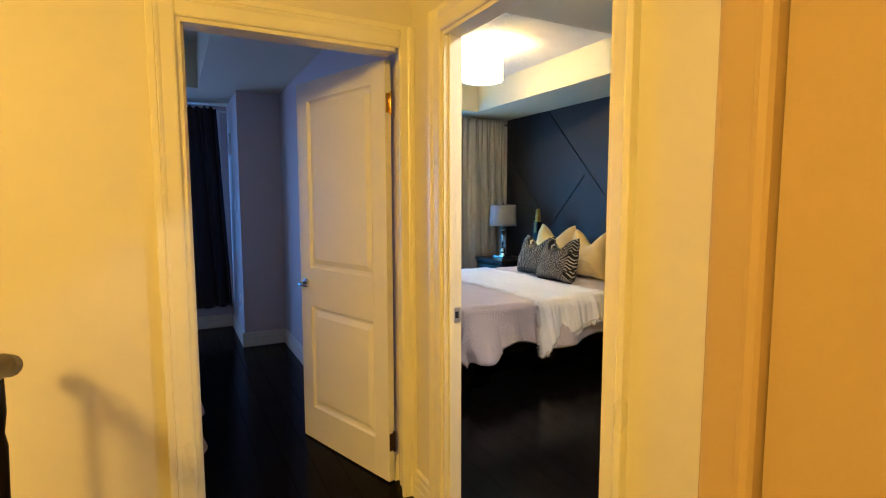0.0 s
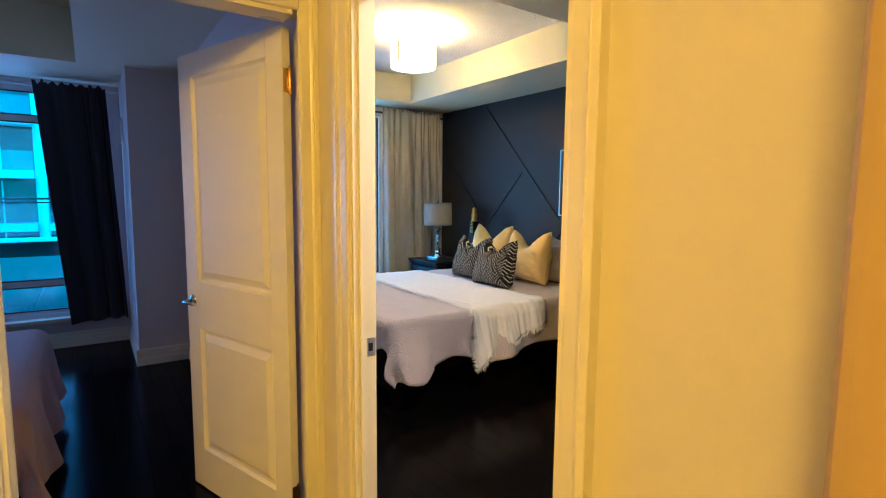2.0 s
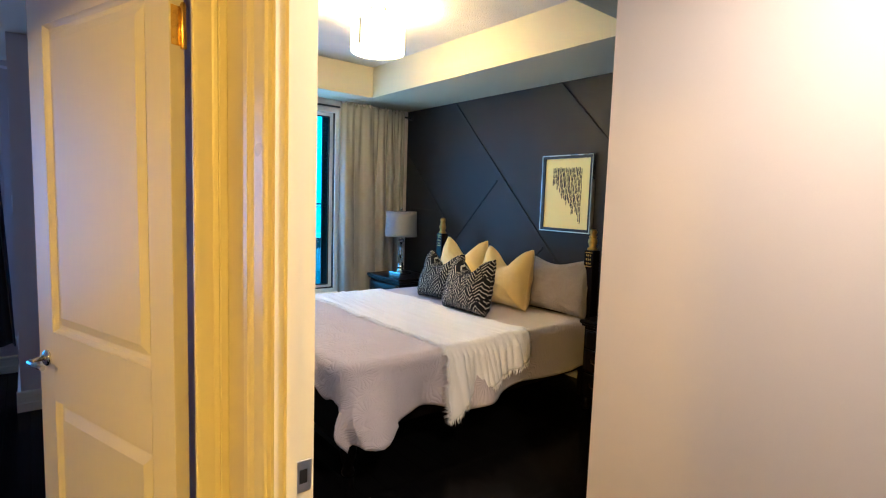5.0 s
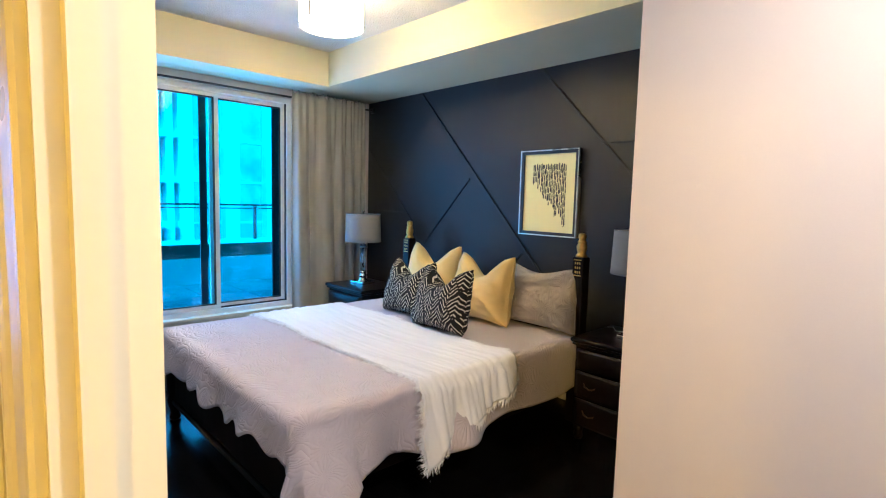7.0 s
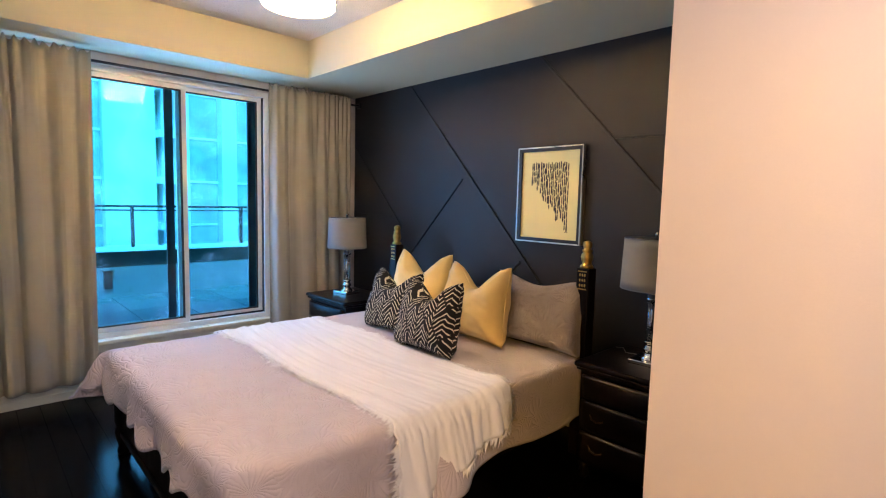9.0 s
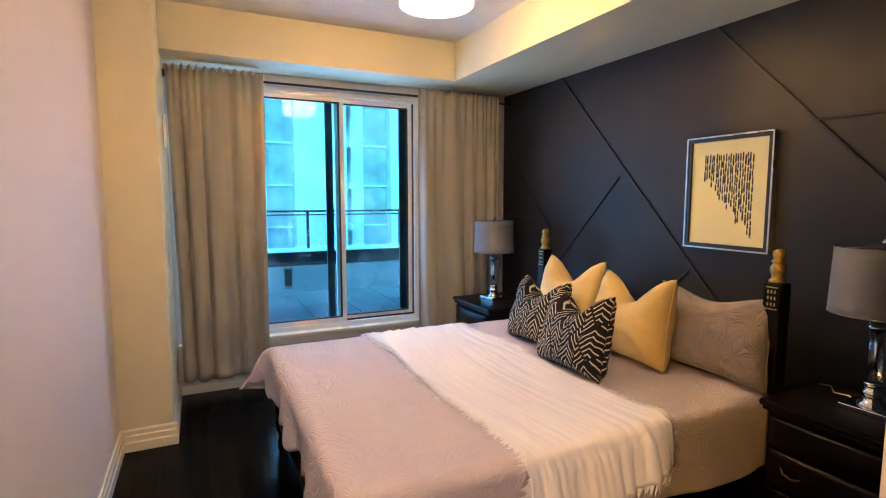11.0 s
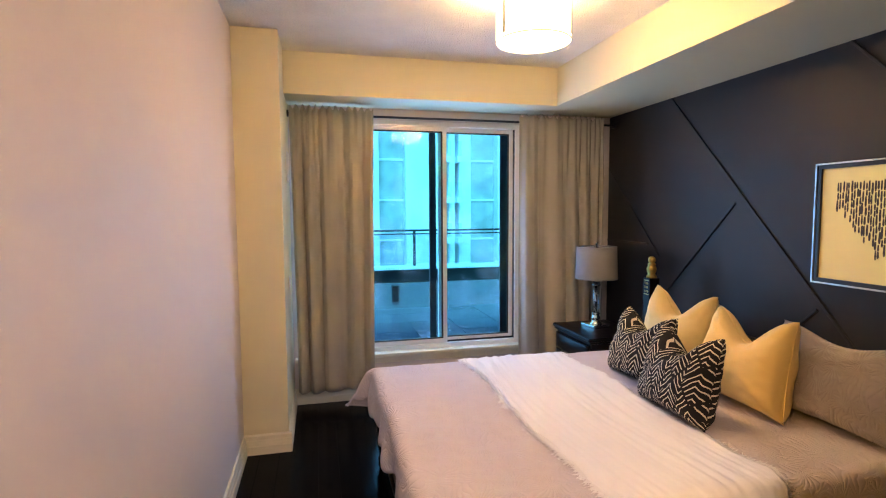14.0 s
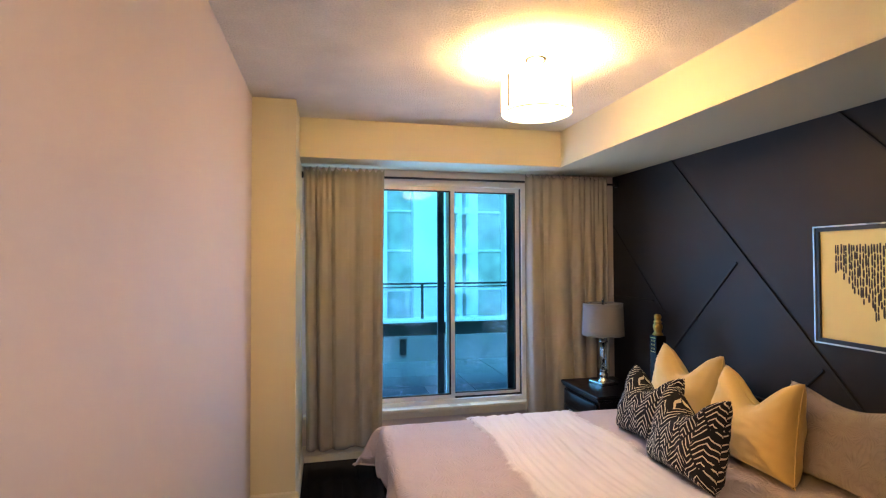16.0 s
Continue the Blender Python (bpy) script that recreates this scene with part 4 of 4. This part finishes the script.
def wall_frame(x0, x1, inset, w):
    bm = bmesh.new()
    y0, y1, z0, z1 = PY0 + inset, PY1 - inset, PZ0 + inset, PZ1 - inset
    for b in ((y0, y1, z0, z0 + w), (y0, y1, z1 - w, z1), (y0, y0 + w, z0 + w, z1 - w), (y1 - w, y1, z0 + w, z1 - w)):
        box(bm, x0, x1, *b)
    return bm


part("frame", wall_frame(EAST - 0.040, EAST, 0.0, 0.008), SILVER, pic, "thin silver frame")
part("liner", wall_frame(EAST - 0.034, EAST, 0.008, 0.022), BLACK_PAINT, pic, "black inner frame")
part("mat_board", boxes((EAST - 0.020, EAST - 0.004, PY0 + 0.03, PY1 - 0.03, PZ0 + 0.03, PZ1 - 0.03)), MAT_BOARD, pic, "cream mat board")


def ink_marks():
    """Drop-shaped strokes that hang in close columns, longer towards one side."""
    rng = random.Random(11)
    cols = 21
    kinds = []
    for k in range(6):
        bm = bmesh.new()
        ln, w = 0.032 + 0.006 * k, 0.0044 + 0.0006 * (k % 3)
        pts = [(-w * 0.7, 0), (w * 0.7, 0), (w, -ln * 0.7), (w * 0.6, -ln * 0.96), (-w * 0.6, -ln * 0.96), (-w, -ln * 0.7)]
        lo = [bm.verts.new((0, -a, b)) for a, b in pts]
        hi = [bm.verts.new((-0.0012, -a, b)) for a, b in pts]
        bm.faces.new(hi)
        for i in range(6):
            bm.faces.new((lo[i], lo[(i + 1) % 6], hi[(i + 1) % 6], hi[i]))
        bmesh.ops.recalc_face_normals(bm, faces=bm.faces)
        kinds.append((ln, mesh_of(bm, "ink_mark", INK)))
    for c in range(cols):
        y = PY1 - 0.118 - 0.292 * c / (cols - 1)
        z = PZ1 - 0.100 - rng.uniform(0, 0.018)
        floor_z = z - (0.09 + 0.33 * (c / (cols - 1)) ** 0.85 + rng.uniform(-0.03, 0.03))
        while z > floor_z:
            ln, data = rng.choice(kinds)
            ob = new("ink_mark", data)
            ob.parent = pic
            ob.location = (EAST - 0.0201, y + rng.uniform(-0.003, 0.003), z)
            z -= ln + rng.uniform(0.0, 0.004)
    part("signature", boxes((EAST - 0.0212, EAST - 0.0202, PY0 + 0.105, PY0 + 0.13, PZ0 + 0.078, PZ0 + 0.080)), INK, pic)


ink_marks()


# ---- ceiling lamp ----
cl = thing("ceiling_lamp", "lit white drum ceiling lamp with chrome fittings", "lamp", (2.725, 4.12, FLAT))
part("canopy", lathe([(0.012, -0.060), (0.050, -0.030), (0.062, -0.018), (0.062, 0.0)], 28), CHROME, cl, "chrome canopy")
part("stem", tube([(0, 0, -0.05), (0, 0, -0.30)], 0.006), CHROME, cl)
part("shade", grid(56, 6, lambda u, v: (0.190 * math.cos(6.28319 * u), 0.190 * math.sin(6.28319 * u), -0.318 + 0.205 * v)), SHADE_LIT, cl, "glowing white fabric drum")
part("diffuser", lathe([(0.186, -0.310), (0.186, -0.306)], 48), SHADE_LIT, cl, "glowing white diffuser")
for k in range(3):
    a = radians(200 + 120 * k)
    part("bracket", boxes((-0.004, 0.004, -0.010, 0.010, -0.305, -0.128)), CHROME, cl, "chrome upright").matrix_local = pose(0.195 * math.cos(a), 0.195 * math.sin(a), 0, 0, 0, math.degrees(a))
part("ring", tube([(0.191 * math.cos(6.28319 * k / 40), 0.191 * math.sin(6.28319 * k / 40), -0.316) for k in range(41)], 0.004, sides=6), PLASTIC, cl)


# ---- vents and switches ----
def wall_vent(x, y, z, sign):
    ve = thing("wall_vent", "white louvred vent on the column", "vent", (x, y, z))
    bm = bmesh.new()
    for b in ((-0.07, 0.07, -0.11, -0.095), (-0.07, 0.07, 0.095, 0.11), (-0.07, -0.055, -0.095, 0.095), (0.055, 0.07, -0.095, 0.095)):
        box(bm, 0 if sign > 0 else -0.012, 0.012 if sign > 0 else 0, *b)
    part("frame", bm, PLASTIC, ve)
    part("backing", boxes((0.0, 0.003 * sign, -0.055, 0.055, -0.095, 0.095)), GASKET, ve)
    for k in range(8):
        part("slat", boxes((0.003 * sign, 0.009 * sign, -0.055, 0.055, -0.088 + 0.023 * k, -0.078 + 0.023 * k)), PLASTIC, ve)


wall_vent(1.40, 5.72, 1.98, 1)
wall_vent(0.665, 5.80, 1.98, -1)


def plate(name, label, x, y, z, sign, h=0.115):
    pl = thing(name, label, "switch", (x, y, z))
    part("plate", boxes((0, 0.006 * sign, -0.036, 0.036, -h / 2, h / 2), bevel=0.002), PLASTIC, pl)
    part("rocker", boxes((0.006 * sign, 0.010 * sign, -0.016, 0.016, -h * 0.28, h * 0.28), bevel=0.001), PLASTIC, pl)


plate("light_switch", "white rocker switch on the column side", 1.40, 5.60, 1.10, 1)
plate("thermostat", "white thermostat on the column side", 0.665, 5.42, 1.36, -1, 0.15)
plate("wall_outlet", "white outlet low on the column side", 0.665, 5.30, 0.42, -1)


# ---- hall: stair rail, lamp ----
hr = thing("stair_rail", "dark wooden stair handrail with turned balusters", "handrail")
part("handrail", tube([(-0.352, -0.6, 0.93), (-0.352, 0.6, 0.93), (-0.352, 1.70, 0.93), (-0.347, 1.78, 0.925), (-0.342, 1.84, 0.905)], 0.034, sides=14), RAIL_WOOD, hr)
for y in (1.74, 1.52, 1.30, 1.08, 0.86, 0.64, 0.42):
    part("baluster", lathe([(0.022, 0), (0.022, 0.20), (0.014, 0.24), (0.024, 0.30), (0.020, 0.40), (0.013, 0.55), (0.018, 0.70), (0.012, 0.74), (0.020, 0.80), (0.020, 0.91)], 14, (-0.352, y, 0)), DARK_WOOD, hr)
hl = thing("hall_lamp", "warm flush hall ceiling lamp", "lamp", (-1.55, -0.5, 2.60))
part("canopy", lathe([(0.02, -0.04), (0.08, -0.02), (0.08, 0.0)], 24), CHROME, hl)
part("stem", tube([(0, 0, -0.03), (0, 0, -0.10)], 0.008), CHROME, hl)

# Unseen fixture added round entry_bulb.
rl = thing("recessed_light", "assumed white trimmed recessed light, unseen in the entry ceiling", "lamp", (1.85, 1.08, DROP))
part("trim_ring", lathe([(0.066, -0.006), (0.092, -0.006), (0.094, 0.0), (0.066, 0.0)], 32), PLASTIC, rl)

# ---- second bedroom's bed ----
bed2 = thing("bed", "bed with a pale pink quilted spread in the second bedroom", "bed")
part("base", boxes((-1.85, 0.05, 2.95, 4.25, 0.06, 0.32), bevel=0.01), BLACK_PAINT, bed2)
part("mattress", boxes((-1.9, 0.08, 2.90, 4.30, 0.32, 0.54), bevel=0.04), SHEET, bed2)


def pink_place(u, v):
    x, y = -1.9 + 2.42 * u, 2.55 + 2.07 * v
    p = drape(x, y, -9, 0.06, 2.92, 4.27, 0.56, 0.07)
    hang = max(0, 0.50 - p.z)
    p.x += hang * (0.09 * math.sin(y * 12 + 1) + 0.16 * noise.noise(Vector((y * 7, 3, 2)))) if x > 0.06 else 0
    p.y += hang * 0.14 * math.sin(x * 13) if y > 4.27 or y < 2.92 else 0
    return p + Vector((0, 0, 0.006 * noise.noise(Vector((x * 4, y * 4, 1)))))


spread = thing("coverlet", "pale pink quilted bedspread hanging over the side", "coverlet")
thick(part("cloth", grid(90, 80, pink_place), PINK_COVER, spread), 0.008, 1.0)
part("binding", tube([pink_place(k / 60, 0) for k in range(60)] + [pink_place(1, k / 80) for k in range(80)] + [pink_place(1 - k / 60, 1) for k in range(61)], 0.006, sides=6), PINK_COVER, spread, "stitched edge binding")

# ---- terrace and the buildings outside ----
setting("ground", boxes((-400, 400, 60, 900, -12.2, -12), (-400, 400, 10.0, 60, -12.2, -12)), ASPHALT, "grey street far below", "ground")
TERRACE = setting("terrace", boxes((-3, 14, 6.2, 9.75, -0.05, 0.09)), CONCRETE, "wet concrete terrace", "terrace")
par = thing("terrace_parapet", "low wet concrete parapet with glass balustrade", "parapet")
part("kerb_wall", boxes((-3, 14, 9.55, 9.75, 0.09, 0.50)), CONCRETE, par)
part("recess", boxes((-3, 14, 9.62, 9.75, 0.50, 0.72)), BLACK_PAINT, par)
part("coping", boxes((-3, 14, 9.50, 9.80, 0.72, 0.765), bevel=0.006), FACADE, par, "pale coping")
for k in range(11):
    x = -2.9 + 1.5 * k
    part("post", boxes((x - 0.02, x + 0.02, 9.62, 9.66, 0.765, 1.33)), BLACK_PAINT, par)
    gp = part("glass_panel", boxes((x + 0.03, x + 1.47, 9.635, 9.647, 0.80, 1.27)), RAIL_GLASS, par, "frosted balustrade glass")
    gp.visible_shadow = False
part("top_rail", boxes((-3, 14, 9.60, 9.68, 1.315, 1.345), bevel=0.006), BLACK_PAINT, par)
part("lower_rail", boxes((-3, 14, 9.625, 9.655, 1.265, 1.285)), BLACK_PAINT, par)
bx = thing("utility_box", "dark outlet box on the parapet", "box")
part("case", boxes((2.72, 2.82, 9.50, 9.55, 0.22, 0.46), bevel=0.006), BLACK_PAINT, bx)
part("hood", boxes((2.71, 2.83, 9.46, 9.55, 0.46, 0.475)), BLACK_PAINT, bx)


def tower(name, label, x0, y0, bays, storeys, z0, pattern):
    """A far apartment block: piers, floor slabs, windows and balconies bay by bay."""
    tw = thing(name, label, "building", (x0, y0, z0))
    wide = sum(w for w, _ in bays)
    H = 2.9
    part("wall", boxes((0, wide, 0.9, 12, 0, storeys * H)), BRICKWORK if pattern else FACADE, tw)
    part("roof", boxes((-0.3, wide + 0.3, -0.2, 12, storeys * H, storeys * H + 0.6)), FACADE, tw)
    x = 0.0
    win_mesh, slab_mesh, guard_mesh = {}, {}, {}
    for w, sort in bays:
        if sort == "pier":
            part("pier", boxes((x, x + w, -0.1, 0.9, 0, storeys * H)), FACADE, tw)
        else:
            for s in range(storeys):
                z = s * H
                key = (w, sort)
                if key not in win_mesh:
                    win_mesh[key] = mesh_of(boxes((0.04, w - 0.04, 0.75, 0.9, 0.0 if sort == "window" else 0.1, 2.75 if sort == "window" else 2.45)), "window", DARK_GLASS if pattern else FAR_GLASS)
                    slab_mesh[key] = mesh_of(boxes((0, w, -0.9 if sort == "balcony" else 0.66, 0.9, -0.32 if sort == "balcony" else -0.15, 0.10 if sort == "balcony" else 0.0)), "slab", FACADE)
                    guard_mesh[key] = mesh_of(boxes((0, w, -0.9, -0.84, 0.10, 1.15)), "balustrade", RAIL_GLASS)
                    mull = boxes(*[(a - 0.04, a + 0.04, 0.70, 0.78, 0.1, 2.45) for a in (w * 0.33, w * 0.66)])
                    guard_mesh[key, 1] = mesh_of(mull, "mullion", FACADE)
                for nm, data in (("window", win_mesh[key]), ("slab", slab_mesh[key])) + ((("balustrade", guard_mesh[key]),) if sort == "balcony" else ()) + ((("mullion", guard_mesh[key, 1]),) if w > 2.5 else ()):
                    ob = new(nm, data)
                    ob.parent = tw
                    ob.matrix_local = pose(x, 0, z)
        x += w
    return tw


tower("apartment_building", "pale apartment block with piers and window bays", 3.0, 38.0, [(2.0, "window"), (0.8, "pier"), (1.9, "window"), (2.8, "pier"), (0.35, "balcony"), (0.45, "pier"), (0.3, "balcony"), (0.9, "pier"), (2.1, "window"), (1.0, "pier"), (2.0, "window"), (1.0, "pier"), (3.0, "balcony"), (1.0, "pier"), (3.2, "window"), (1.0, "pier"), (3.2, "window"), (3.0, "pier")], 13, -12, 0)
tower("apartment_building", "apartment block with long glass balconies", -26.0, 37.0, [(4.0, "balcony"), (0.5, "pier"), (5.0, "balcony"), (4.5, "balcony"), (0.5, "pier"), (5.0, "balcony"), (4.5, "balcony"), (0.5, "pier"), (3.5, "balcony")], 13, -12, 1)

# ---- floor planks and terrace pavers ----
PLANK = {}


def plank(parent, x, y, w, ln, mat, z, name="plank", gap=0.0009):
    key = (round(ln, 2), w, name)
    if key not in PLANK:
        bm = boxes((gap / 2, w - gap / 2, gap / 2, key[0] - gap / 2, -0.014, 0.0))
        for v in bm.verts:
            if v.co.z > -0.001:
                v.co.x += 0.0006 if v.co.x < w / 2 else -0.0006
        PLANK[key] = mesh_of(bm, name, mat)
    ob = new(name, PLANK[key])
    ob.parent = parent
    ob.location = (x, y, z)


rng = random.Random(2)


def lay(x0, x1, y0, y1, w, lengths):
    k = 0
    x = x0
    while x < x1 - 0.01:
        y = y0
        ln = rng.choice(lengths) * rng.choice((0.5, 0.75, 1.0))
        while y < y1 - 0.02:
            ln = min(ln, y1 - y)
            plank(FLOOR, x, y, w, ln, FLOOR_WOOD, 0.0)
            y += ln
            ln = rng.choice(lengths)
        x += w


lay(1.08, 4.34, 0.40, 6.04, 0.128, (1.2, 1.5, 1.8))
lay(-0.70, 1.08, 1.9, 6.04, 0.128, (1.2, 1.5, 1.8))
lay(-2.70, -0.70, -1.7, 6.04, 0.5, (6.0,))
lay(-0.70, 1.08, -1.7, 1.9, 0.3, (3.6,))
for i in range(16):
    for j in range(6):
        plank(TERRACE, -2 + 0.6 * i, 6.2 + 0.58 * j, 0.6, 0.58, PAVER, 0.104, "paver", 0.012)
